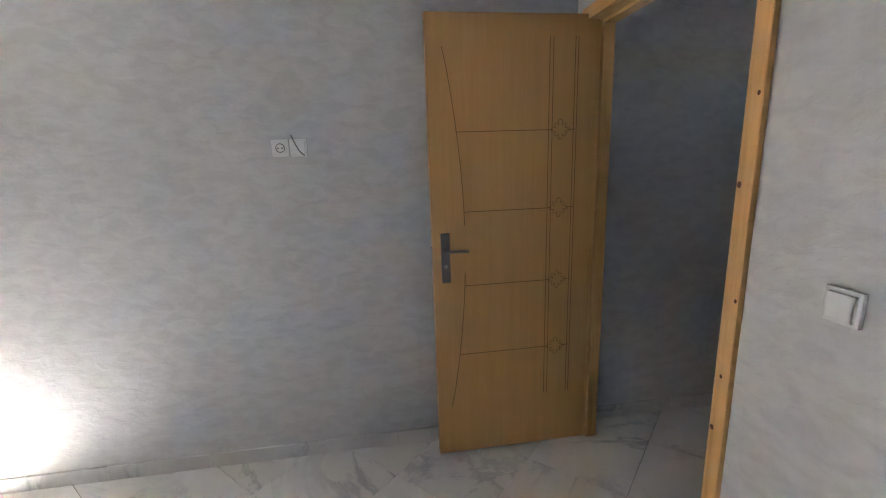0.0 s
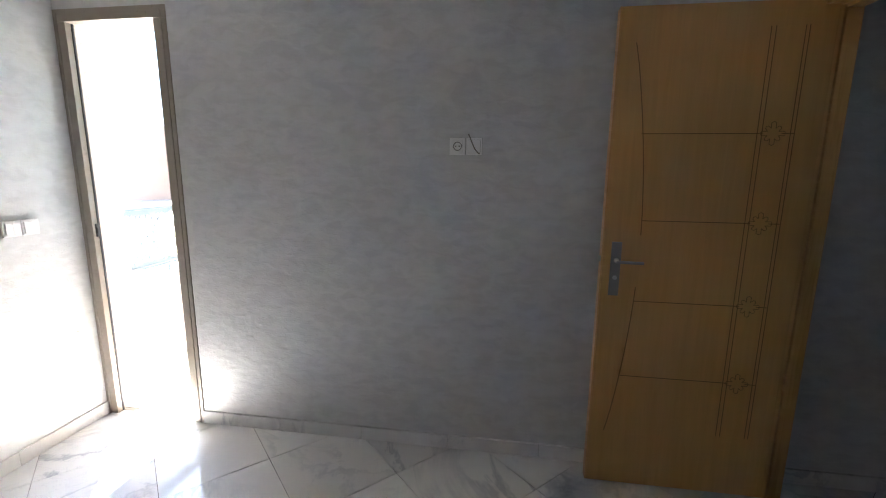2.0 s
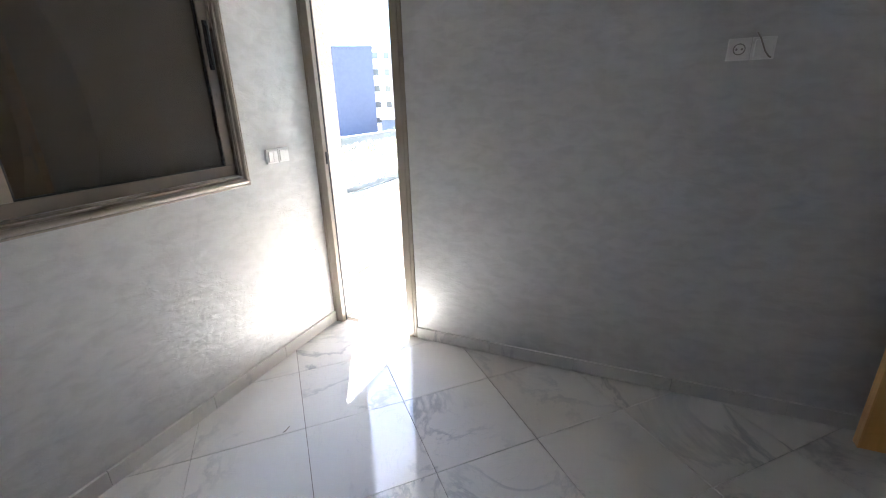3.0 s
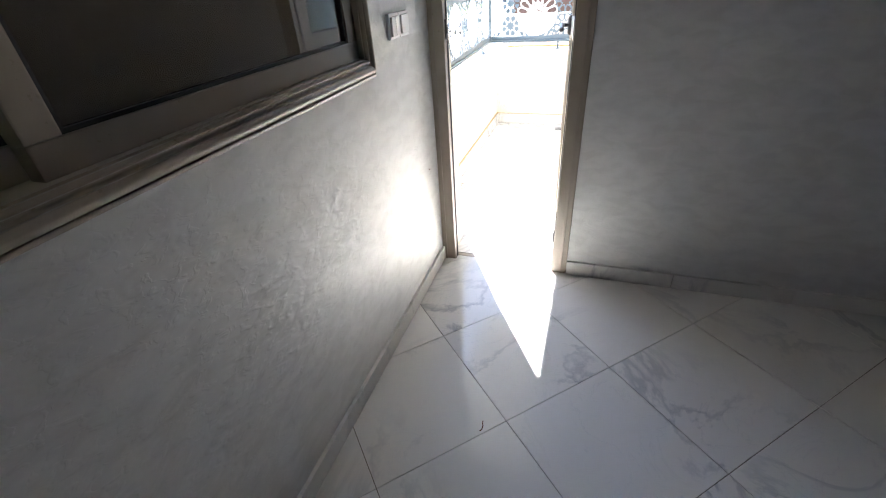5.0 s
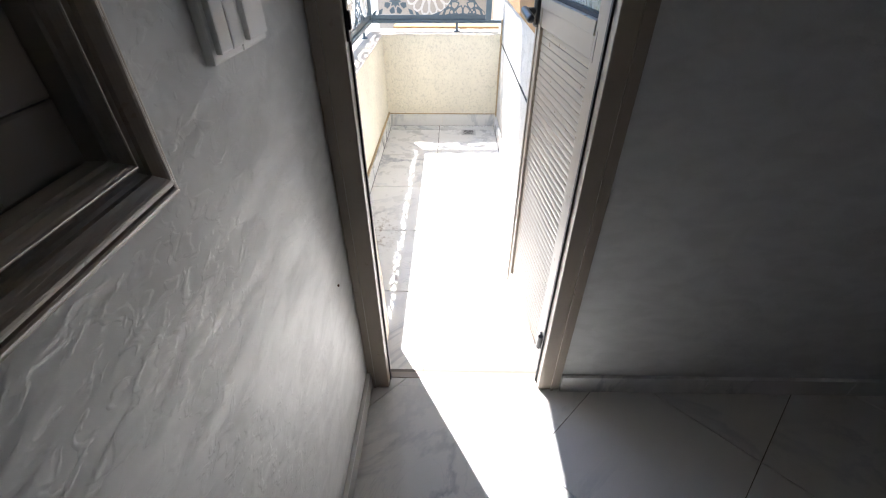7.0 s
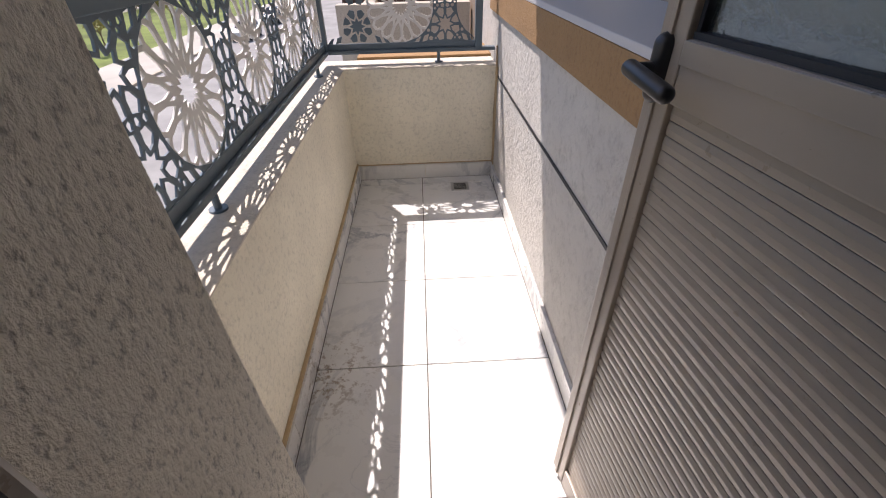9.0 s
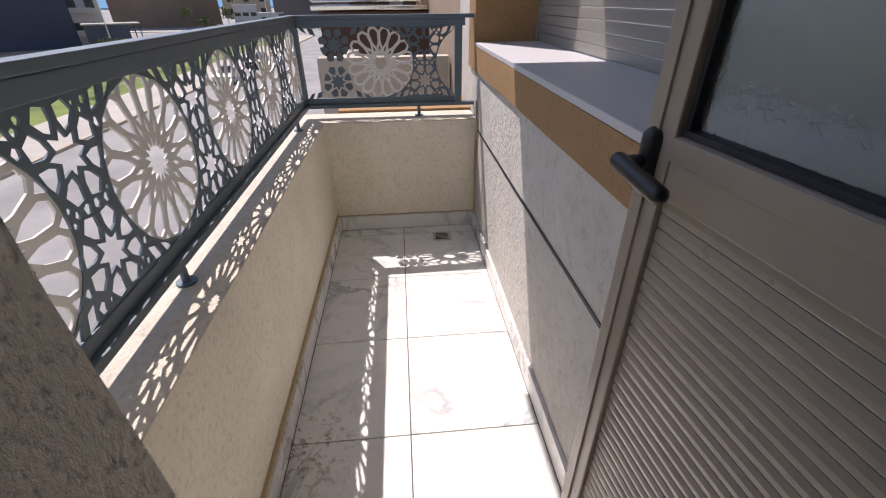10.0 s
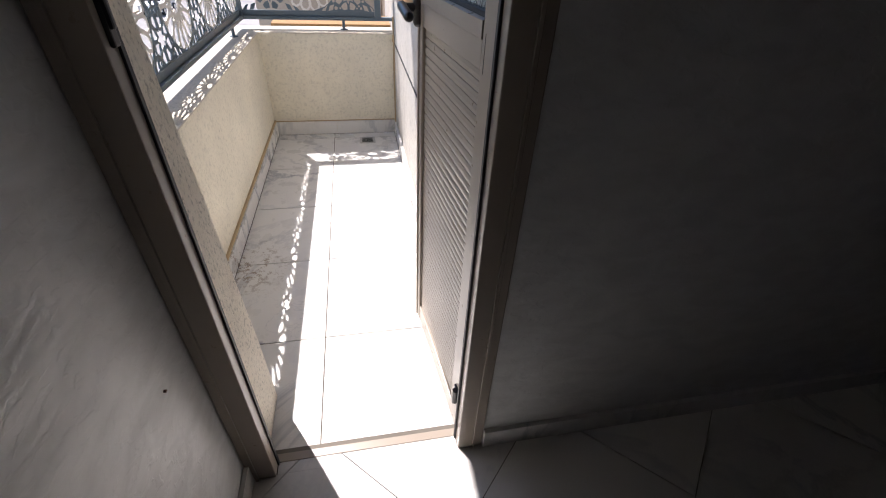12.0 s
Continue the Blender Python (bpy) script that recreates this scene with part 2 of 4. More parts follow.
def structure(ob, label, category):
    return tagged(ob, label, category, kind="structure")


def thing(name, label, category, group="", at=(0, 0, 0), kind=""):
    e = new(name)
    e.empty_display_size = 0.05
    e.matrix_basis = at if isinstance(at, Matrix) else Matrix.Translation(at)
    return tagged(e, label, category, group, kind)


# ---- the room: plan ----
XW, XE, YN, YS = -2.387, 1.15, 2.30, -3.1  # inner faces of the walls
ZS, ZC = 2.688, 2.749  # soffit of the border, ceiling
DX0, DX1, DZ = -2.387, -1.735, 2.274  # balcony doorway, to the outer edge of its frame
IY0, IY1, IZ = 1.258, 2.165, 2.100  # inner doorway in the east wall
YO = 2.565  # outer face of the north wall
XF = -1.750  # facade along the balcony
FB = -0.012  # balcony floor
PX, PY = -2.614, 4.805  # inner faces of the parapets
PZ = 0.652

structure(boxes("floor", GROUT, None, [(XW - 0.2, 3.4, YS - 0.2, 2.375, -0.12, -0.006)]), "grey grout bed under diagonal marble tiles", "floor")
structure(boxes("wall_west", STUCCO_Y, None, [
    (XW - 0.25, XW, YS - 0.2, -0.115, 0, 2.9), (XW - 0.25, XW, 1.752, YN, 0, 2.9),
    (XW - 0.25, XW, -0.115, 1.752, 0, 1.075), (XW - 0.25, XW, -0.115, 1.752, 2.245, 2.9)]),
    "pale grey pearly stucco wall with a window opening", "wall")
structure(boxes("wall_north", STUCCO_X, None, [
    (DX1, 3.4, YN, 2.52, 0, 2.9), (DX0, DX1, YN, 2.375, DZ, 2.9)]),
    "pale grey pearly stucco wall beside the balcony door", "wall")
structure(boxes("wall_east", STUCCO_Y, None, [
    (XE, XE + 0.108, YS, IY0 - 0.03, 0, 2.9), (XE, XE + 0.108, IY1 + 0.03, YN, 0, 2.9), (XE, XE + 0.108, IY0 - 0.03, IY1 + 0.03, IZ + 0.03, 2.9)]),
    "pale grey pearly stucco wall with an inner doorway", "wall")
structure(boxes("wall_south", STUCCO_X, None, [(XW, 3.4, YS - 0.2, YS, 0, 2.9)]), "pale grey stucco wall closing the room", "wall")
# unseen slot added in the end wall to let daylight into the corridor
structure(boxes("corridor_wall", STUCCO_Y, None, [(3.2, 3.4, YS, 1.3, 0, 2.9), (3.2, 3.4, 1.52, YN, 0, 2.9), (3.2, 3.4, 1.3, 1.52, 0, 1.9), (3.2, 3.4, 1.3, 1.52, 2.06, 2.9)]), "grey wall at the corridor's end with an added unseen daylight opening", "wall")
structure(boxes("corridor_wall", STUCCO_X, None, [(XE + 0.108, 3.2, 0.75, 0.9, 0, 2.9)]), "grey side wall of the dim corridor", "wall")

# ceiling with a dropped border
bm = bmesh.new()
box(bm, XW - 0.2, 3.4, YS - 0.2, YO, ZC, ZC + 0.1)
for x0, x1, y0, y1 in ((XW, XE, YN - 0.355, YN), (XW, XE, YS, YS + 0.355), (XW, XW + 0.355, YS + 0.355, YN - 0.355), (XE - 0.285, XE, YS + 0.355, YN - 0.355)):
    box(bm, x0, x1, y0, y1, ZS, ZC)
structure(part("ceiling", bm, CEILING), "white plaster ceiling with a dropped border", "ceiling")


# ---- skirting ----
def skirting(name, x0, x1, y0, y1, along, material=MARBLE, z0=0.0, z1=0.075, length=0.478):
    base = new(name)
    structure(base, "white marble skirting with grey veins", "skirting")
    a, b = (x0, x1) if along == "x" else (y0, y1)
    n = max(1, round((b - a) / length))
    for k in range(n):
        p, q = a + (b - a) * k / n + 0.001, a + (b - a) * (k + 1) / n - 0.001
        bm = bmesh.new()
        if along == "x":
            box(bm, p, q, y0, y1, z0, z1, 0.002)
        else:
            box(bm, x0, x1, p, q, z0, z1, 0.002)
        part("skirting_tile", bm, material, base)


skirting("baseboard", DX1, XE, YN - 0.014, YN, "x")
skirting("baseboard", XW, XW + 0.014, YS, YN - 0.003, "y")
skirting("baseboard", XE - 0.014, XE, YS, IY0 - 0.10, "y")
skirting("baseboard", XE + 0.108, 3.2, YN - 0.014, YN, "x")

# ---- west window: two sliding sashes in a moulded frame, roller shutter down behind ----
WY0, WY1, WZ0, WZ1 = -0.115, 1.752, 1.075, 2.245
window = structure(new("window_1"), "taupe aluminium sliding window with dark grey glass", "window")


def frame_ring(bm, x0, x1, y0, y1, z0, z1, w, bevel=0.003):
    box(bm, x0, x1, y0, y1, z0, z0 + w, bevel)
    box(bm, x0, x1, y0, y1, z1 - w, z1, bevel)
    box(bm, x0, x1, y0, y0 + w, z0 + w, z1 - w, bevel)
    box(bm, x0, x1, y1 - w, y1, z0 + w, z1 - w, bevel)




def swept_frame(bm, profile):
    """A moulding carried round the window opening; profile rows are (distance in from the outer edge, height off the wall)."""
    e = 0.024
    rings = []
    for sy, sz in ((0, 0), (1, 0), (1, 1), (0, 1)):
        rings.append([bm.verts.new((XW + h, (WY1 + e - d) if sy else (WY0 - e + d), (WZ1 + e - d) if sz else (WZ0 - e + d))) for d, h in profile])
    for a, b in zip(rings, rings[1:] + rings[:1]):
        for k in range(len(profile) - 1):
            bm.faces.new((a[k], a[k + 1], b[k + 1], b[k]))


def arc(d0, h0, d1, h1, lift, n=8):
    """A bulge (or a hollow, if lift is negative) from one point of a profile to the next."""
    return [(d0 + (d1 - d0) * k / n, h0 + (h1 - h0) * k / n + lift * math.sin(math.pi * k / n)) for k in range(n + 1)]


bm = bmesh.new()
swept_frame(bm, [(0.0, -0.002), (0.0, 0.005)] + arc(0.001, 0.006, 0.009, 0.008, 0.001, 3) + arc(0.010, 0.004, 0.036, 0.013, 0.011, 10) + arc(0.0365, 0.009, 0.047, 0.008, -0.003, 4) + arc(0.0475, 0.010, 0.058, 0.009, 0.007, 8) + [(0.0585, 0.004), (0.062, 0.003), (0.062, -0.10), (0.02, -0.10), (0.0, -0.002)])
part("window_frame", bm, ALU, window)


def sash(name, x, y0, y1, handle_y=None):
    bm = bmesh.new()
    z0, z1 = WZ0 + 0.038, WZ1 - 0.038
    box(bm, x - 0.016, x + 0.016, y0, y1, z0, z0 + 0.050, 0.003)
    box(bm, x - 0.016, x + 0.016, y0, y1, z1 - 0.06, z1, 0.003)
    box(bm, x - 0.016, x + 0.016, y0, y0 + 0.05, z0 + 0.050, z1 - 0.06, 0.003)
    box(bm, x - 0.016, x + 0.016, y1 - 0.05, y1, z0 + 0.050, z1 - 0.06, 0.003)
    s = part(name, bm, ALU, window)
    bm = bmesh.new()
    frame_ring(bm, x - 0.011, x + 0.011, y0 + 0.049, y1 - 0.049, z0 + 0.049, z1 - 0.059, 0.008, 0)
    part("gasket", bm, RUBBER, s)
    bm = bmesh.new()
    box(bm, x - 0.003, x + 0.003, y0 + 0.05, y1 - 0.05, z0 + 0.050, z1 - 0.06)
    part("pane", bm, GLASS, s)
    if handle_y is not None:
        bm = bmesh.new()
        box(bm, x + 0.014, x + 0.026, handle_y - 0.011, handle_y + 0.011, 1.595, 1.80, 0.005)
        box(bm, x + 0.022, x + 0.034, handle_y - 0.007, handle_y + 0.007, 1.615, 1.78, 0.004)
        part("sash_handle", bm, DARK_PLASTIC, s, "black recessed pull")


sash("sash", XW - 0.028, 0.80, WY1 - 0.04, WY1 - 0.065)
sash("sash", XW - 0.066, WY0 + 0.04, 0.855)
bm = bmesh.new()
for k in range(31):
    z = WZ0 + 0.01 + k * 0.038
    box(bm, XW - 0.165, XW - 0.152, WY0 - 0.04, WY1 + 0.04, z, z + 0.036, 0.004)
box(bm, XW - 0.175, XW - 0.166, WY0 - 0.06, WY1 + 0.06, WZ0 - 0.04, WZ1 + 0.04)
part("roller_shutter", bm, DARK_SHUTTER, window, "lowered brown roller shutter")

# ---- switches and sockets ----


def switch_box(name, label, m, gangs, wide, high, sockets=()):
    """Local x along the wall, z up, y out of the wall towards -y."""
    t = thing(name, label, "switch" if not sockets else "socket", at=m)
    for g in range(gangs):
        x0 = -wide / 2 + g * wide / gangs
        x1 = x0 + wide / gangs
        bm = bmesh.new()
        box(bm, x0 + 0.0015, x1 - 0.0015, -0.012, 0.0, -high / 2, high / 2, 0.003)
        fr = part("frame_plate", bm, PLASTIC, t)
        if g in sockets:
            bm = bmesh.new()
            box(bm, x0 + 0.014, x1 - 0.014, -0.015, -0.010, -high / 2 + 0.014, high / 2 - 0.014, 0.001)
            part("socket_face", bm, PLASTIC, fr)
            bm = bmesh.new()
            xc = (x0 + x1) / 2
            for k in range(20):
                a0, a1 = [2 * math.pi * (k + d) / 20 for d in (0, 1)]
                rod(bm, (xc + 0.019 * math.cos(a0), -0.0155, 0.019 * math.sin(a0)), (xc + 0.019 * math.cos(a1), -0.0155, 0.019 * math.sin(a1)), 0.0022, 5)
            for dx in (-0.009, 0.009):
                rod(bm, (xc + dx, -0.0165, 0), (xc + dx, -0.012, 0), 0.004, 8)
            part("contact_holes", bm, HOLE, fr)
        else:
            bm = bmesh.new()
            xm = x1 - 0.010 if g or gangs == 1 else (x0 + x1) / 2 - 0.0005
            box(bm, x0 + 0.010, xm, -0.019, -0.010, -high / 2 + 0.010, high / 2 - 0.010, 0.0025)
            part("rocker", bm, PLASTIC, fr)
            if xm < x1 - 0.02:
                bm = bmesh.new()
                box(bm, xm + 0.001, x1 - 0.010, -0.019, -0.010, -high / 2 + 0.010, high / 2 - 0.010, 0.0025)
                part("rocker", bm, PLASTIC, fr)
    return t


sw = switch_box("light_switch", "white double rocker switch on grey stucco wall", pose(XW, 1.985, 1.176, 0, 0, 90), 2, 0.165, 0.078)
switch_box("light_switch", "white single rocker switch beside the pine door frame", pose(XE, 0.953, 1.184, 0, 0, -90), 1, 0.080, 0.080)
so = switch_box("wall_socket", "white double socket with a loose cable end", pose(-0.222, YN, 1.588), 2, 0.158, 0.080, (0,))
bm = bmesh.new()
pts = [Vector(p) for p in ((0.012, -0.014, 0.055), (0.022, -0.028, 0.035), (0.032, -0.030, 0.012), (0.043, -0.028, -0.012), (0.058, -0.022, -0.030), (0.066, -0.018, -0.034))]
tube(bm, pts, 0.0028)
part("loose_cable", bm, SLAT, so)

# ---- inner door: pine lining with casing, oak-veneer leaf standing open ----
door = structure(new("door_1"), "honey oak veneer door standing open, pine frame", "door")
CX = XE - 0.018
bm = bmesh.new()
box(bm, CX, XE + 0.002, IY0 - 0.052, IY0 + 0.002, 0, IZ + 0.056, 0.004)
c1 = part("casing", bm, PINE_Z, door)
bm = bmesh.new()
box(bm, CX, XE + 0.002, IY1 - 0.002, IY1 + 0.052, 0, IZ + 0.056, 0.004)
part("casing", bm, PINE_Z, door)
bm = bmesh.new()
box(bm, CX - 0.001, XE + 0.002, IY0 + 0.003, IY1 - 0.003, IZ, IZ + 0.055, 0.004)
part("casing", bm, PINE_Y, door)
for y0, y1 in ((IY0 - 0.028, IY0), (IY1, IY1 + 0.028)):
    bm = bmesh.new()
    box(bm, XE + 0.003, XE + 0.112, y0, y1, 0, IZ + 0.028, 0.002)
    s = -1 if y0 > 1.5 else 1
    ya = y0 if s < 0 else y1
    box(bm, XE + 0.055, XE + 0.112, min(ya, ya + s * 0.014), max(ya, ya + s * 0.014), 0, IZ, 0.002)
    part("jamb", bm, PINE_Z, door)
bm = bmesh.new()
box(bm, XE + 0.003, XE + 0.112, IY0, IY1, IZ, IZ + 0.028, 0.002)
box(bm, XE + 0.055, XE + 0.112, IY0 + 0.014, IY1 - 0.014, IZ - 0.014, IZ, 0.002)
part("head_jamb", bm, PINE_Y, door)
random.seed(4)
for k in range(8):
    z = 0.16 + k * 0.245 + random.uniform(-0.05, 0.05)
    bm = bmesh.new()
    m = Matrix.Translation((CX - 0.0004, IY0 - 0.025 + random.uniform(-0.022, 0.022), z)) @ Matrix.Diagonal((1, 1, 1.3, 1))
    bmesh.ops.create_cone(bm, cap_ends=True, segments=10, radius1=random.uniform(0.004, 0.008), radius2=0.004, depth=0.0016, matrix=m @ Matrix.Rotation(math.pi / 2, 4, "Y"))
    part("pine_knot", bm, KNOT, c1)

LX0, LX1, LY, LZ0, LZ1 = 0.404, 1.183, 2.150, 0.012, 2.122
bm = bmesh.new()
box(bm, LX0, LX1, LY, LY + 0.042, LZ0, LZ1, 0.003)
leaf = part("door_leaf", bm, OAK, door)
bm = bmesh.new()
box(bm, LX0 - 0.006, LX0 + 0.0005, LY - 0.002, LY + 0.044, LZ0, LZ1, 0.002)
part("edge_strip", bm, PINE_Z, leaf)


def groove(pts, w=0.0035):
    bm = bmesh.new()
    for a, b in zip(pts, pts[1:]):
        a, b = Vector((a[0], LY - 0.0006, a[1])), Vector((b[0], LY - 0.0006, b[1]))
        d = (b - a).normalized()
        n = Vector((-d.z, 0, d.x)) * w / 2
        a, b = a - d * w * 0.3, b + d * w * 0.3
        q = [bm.verts.new(p) for p in (a + n, b + n, b - n, a - n)]
        k = [bm.verts.new(v.co + Vector((0, 0.0008, 0))) for v in q]
        bm.faces.new(q)
        for i in range(4):
            bm.faces.new((q[i], k[i], k[(i + 1) % 4], q[(i + 1) % 4]))
    part("groove", bm, GROOVE, leaf)


LEVELS = (1.632, 1.272, 0.915, 0.560)
ARC = [(LX0 + 0.065 + 0.085 * math.sin(math.pi * k / 22) ** 0.85, 1.985 - k * 0.0775) for k in range(23)]
groove(ARC[:11])
groove(ARC[13:])
for z in LEVELS:
    u = (1.985 - z) / 0.0775
    xa = ARC[int(u)][0]
    groove([(xa, z), (1.01 - 0.035, z)])
    groove([(1.01 + 0.035, z), (1.085, z)])
for x in (0.955, 0.972, 1.075, 1.089):
    groove([(x, 0.30), (x, 2.03)], 0.003)
for z in LEVELS:
    c = (1.012, z)
    for k in range(8):
        a = k * math.pi / 4
        r0, r1 = 0.022, 0.042 if k % 2 == 0 else 0.034
        s = math.pi / 8
        p = [(c[0] + r * math.cos(a + d), c[1] + r * math.sin(a + d)) for r, d in ((r0, -s), (r1, -s * 0.55), (r1 * 1.1, 0), (r1, s * 0.55), (r0, s))]
        groove(p, 0.0022)

bm = bmesh.new()
box(bm, 0.437, 0.479, LY - 0.009, LY, 0.938, 1.178, 0.003)
plate = part("door_plate", bm, NICKEL, leaf, "brushed steel handle plate")
bm = bmesh.new()
rod(bm, (0.458, LY - 0.008, 1.098), (0.458, LY - 0.055, 1.098), 0.009, 12)
rod(bm, (0.452, LY - 0.052, 1.098), (0.560, LY - 0.052, 1.096), 0.0065, 12)
part("lever", bm, NICKEL, plate)
bm = bmesh.new()
rod(bm, (0.458, LY - 0.014, 1.02), (0.458, LY - 0.006, 1.02), 0.009, 14)
part("lock_cylinder", bm, STEEL, plate)
bm = bmesh.new()
box(bm, LX0 - 0.016, LX0 - 0.004, LY + 0.012, LY + 0.030, 1.085, 1.11, 0.002)
part("latch", bm, STEEL, leaf)

# ---- balcony door: frame ----
bdoor = structure(new("door_2"), "taupe aluminium balcony door standing open outward", "door")
FY0, FY1 = YN - 0.006, YN + 0.046
for name, rows in (("frame_post", [(DX0 + 0.002, DX0 + 0.070, FY0, FY1, 0, DZ - 0.062)]), ("frame_post", [(DX1 - 0.072, DX1 - 0.001, FY0, FY1, 0, DZ - 0.062)]), ("frame_head", [(DX0 + 0.002, DX1 - 0.001, FY0, FY1, DZ - 0.061, DZ - 0.001)])):
    boxes(name, ALU, bdoor, rows, 0.003)
for x0, x1 in ((DX0 + 0.018, DX0 + 0.026), (DX1 - 0.030, DX1 - 0.022)):
    boxes("frame_bead", ALU, bdoor, [(x0, x1, FY0 - 0.005, FY0 + 0.002, 0, DZ - 0.02)], 0.001)
for x0, x1 in ((DX0 + 0.069, DX0 + 0.074), (DX1 - 0.077, DX1 - 0.071)):
    boxes("gasket", RUBBER, bdoor, [(x0, x1, FY1 - 0.020, FY1 - 0.010, 0.0, DZ - 0.062)])
boxes("threshold", ALU, bdoor, [(DX0 + 0.002, DX1 - 0.001, FY1 - 0.012, FY1 + 0.012, -0.011, 0.0015)], 0.001)
bm = bmesh.new()
box(bm, DX0 + 0.0695, DX0 + 0.0765, FY0 + 0.014, FY0 + 0.032, 1.085, 1.160, 0.003)
box(bm, DX0 + 0.070, DX0 + 0.081, FY0 + 0.016, FY0 + 0.028, 1.105, 1.140, 0.004)
part("lock_keeper", bm, DARK_PLASTIC, bdoor)


def capsule(bm, a, b, r):
    """A bar with round ends from a to b."""
    a, b = Vector(a), Vector(b)
    d = b - a
    m = Matrix.Translation(a) @ d.to_track_quat("Z", "Y").to_matrix().to_4x4()
    made = bmesh.ops.create_uvsphere(bm, u_segments=16, v_segments=13, radius=r)["verts"]
    bmesh.ops.translate(bm, vec=(0, 0, d.length), verts=[v for v in made if v.co.z > 0])
    bmesh.ops.transform(bm, matrix=m, verts=made)


# leaf, in its own axes: x from the hinge to the free edge, y thickness, z up
LW, LT = 0.535, 0.042
HM = pose(-1.761, 2.356, 0, 0, 0, 95.5)
bleaf = new("door_leaf")
bleaf.parent = bdoor
bleaf.matrix_basis = HM
LB, LTOP, MID = 0.004, 2.195, 1.090


def bpart(name, rows, material, bevel=0.003, label=""):
    return boxes(name, material, bleaf, rows, bevel, label)


ST0, ST1 = 0.064, LW - 0.058  # inner edges of the hinge stile and the free stile
bpart("stile", [(0, ST0 - 0.001, 0, LT, LB, LTOP)], ALU)
bpart("stile", [(ST1 + 0.001, LW, 0, LT, LB, LTOP)], ALU)
bpart("rail", [(ST0, ST1, 0.001, LT - 0.001, LTOP - 0.068, LTOP)], ALU)
bpart("rail", [(ST0, ST1, 0.001, LT - 0.001, MID - 0.062, MID + 0.018)], ALU)
bpart("rail", [(ST0, ST1, 0.001, LT - 0.001, LB, LB + 0.068)], ALU)
bpart("stile_bead", [(LW - 0.030, LW - 0.022, LT - 0.001, LT + 0.004, LB, LTOP)], ALU, 0.001)
bpart("rail_bead", [(ST0, ST1, LT - 0.002, LT + 0.002, MID - 0.012, MID + 0.017)], ALU, 0.0015)
bpart("mitre_seam", [(ST0 - 0.017, ST0 - 0.0155, LT - 0.001, LT + 0.0006, MID - 0.062, MID)], RUBBER, 0)
GZ0, GZ1 = MID + 0.018, LTOP - 0.069
bpart("gasket", [(ST0, ST1, 0.012, 0.034, GZ0, GZ0 + 0.008), (ST0, ST0 + 0.007, 0.012, 0.032, GZ0 + 0.0085, GZ1), (ST1 - 0.007, ST1, 0.012, 0.032, GZ0 + 0.0085, GZ1)], RUBBER, 0)
bpart("pane", [(ST0 + 0.006, ST1 - 0.006, 0.019, 0.024, GZ0 + 0.006, GZ1)], FROST, 0)
rise = MID - 0.062 - LB - 0.070
nsl = round(rise / 0.0212)
for k in range(nsl):
    z0 = LB + 0.069 + k * rise / nsl
    h = rise / nsl
    bm = bmesh.new()
    outline = [(LT - 0.028, z0 + 0.0006), (LT - 0.0094, z0 + 0.0006), (LT - 0.0088, z0 + 0.0024), (LT - 0.0078, z0 + h * 0.5), (LT - 0.0088, z0 + h - 0.0024), (LT - 0.0094, z0 + h - 0.0006), (LT - 0.028, z0 + h - 0.0006)]
    prism(bm, outline, ST1 - ST0, Matrix(((0, 1, 0, ST0), (1, 0, 0, 0), (0, 0, 1, 0), (0, 0, 0, 1))))
    part("slat", bm, ALU, bleaf)
bpart("panel_back", [(ST0, ST1, 0.010, LT - 0.029, LB + 0.069, MID - 0.063)], DARK_SHUTTER, 0)
bm = bmesh.new()
hx, hz = LW - 0.022, 1.066
capsule(bm, (hx, LT + 0.001, hz - 0.030), (hx, LT + 0.001, hz + 0.030), 0.0155)
rod(bm, (hx, LT, hz), (hx, LT + 0.044, hz), 0.010, 14)
plate2 = part("handle_base", bm, DARK_PLASTIC, bleaf, "black handle rose", True)
bm = bmesh.new()
capsule(bm, (hx + 0.003, LT + 0.043, hz + 0.002), (hx - 0.088, LT + 0.046, hz - 0.008), 0.0118)
part("handle", bm, DARK_PLASTIC, plate2, "", True)
bm = bmesh.new()
box(bm, hx - 0.013, hx + 0.013, -0.012, 0, hz - 0.055, hz + 0.055, 0.005)
rod(bm, (hx, 0, hz), (hx, -0.048, hz), 0.012, 12)
rod(bm, (hx + 0.008, -0.048, hz), (hx - 0.112, -0.050, hz - 0.006), 0.0135, 12)
part("outer_handle", bm, DARK_PLASTIC, bleaf)
for z in (0.17, 2.00):
    bm = bmesh.new()
    rod(bm, (0.006, LT + 0.009, z - 0.026), (0.006, LT + 0.009, z + 0.026), 0.009, 12)
    box(bm, -0.006, 0.030, LT - 0.001, LT + 0.006, z - 0.022, z + 0.022, 0.002)
    part("hinge", bm, DARK_PLASTIC, bleaf)

# ---- balcony ----
structure(boxes("balcony_slab", GROUT, None, [(-2.84, XF, 2.376, 5.06, -0.20, FB - 0.005)]), "grey mortar bed under marble balcony tiles", "floor")
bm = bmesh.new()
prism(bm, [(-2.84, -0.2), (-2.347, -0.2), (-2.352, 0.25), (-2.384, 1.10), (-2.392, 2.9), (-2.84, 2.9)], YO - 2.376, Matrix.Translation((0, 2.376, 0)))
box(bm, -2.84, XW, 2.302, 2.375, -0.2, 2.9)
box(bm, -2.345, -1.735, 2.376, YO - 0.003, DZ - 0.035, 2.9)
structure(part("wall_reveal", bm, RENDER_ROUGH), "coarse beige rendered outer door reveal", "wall")
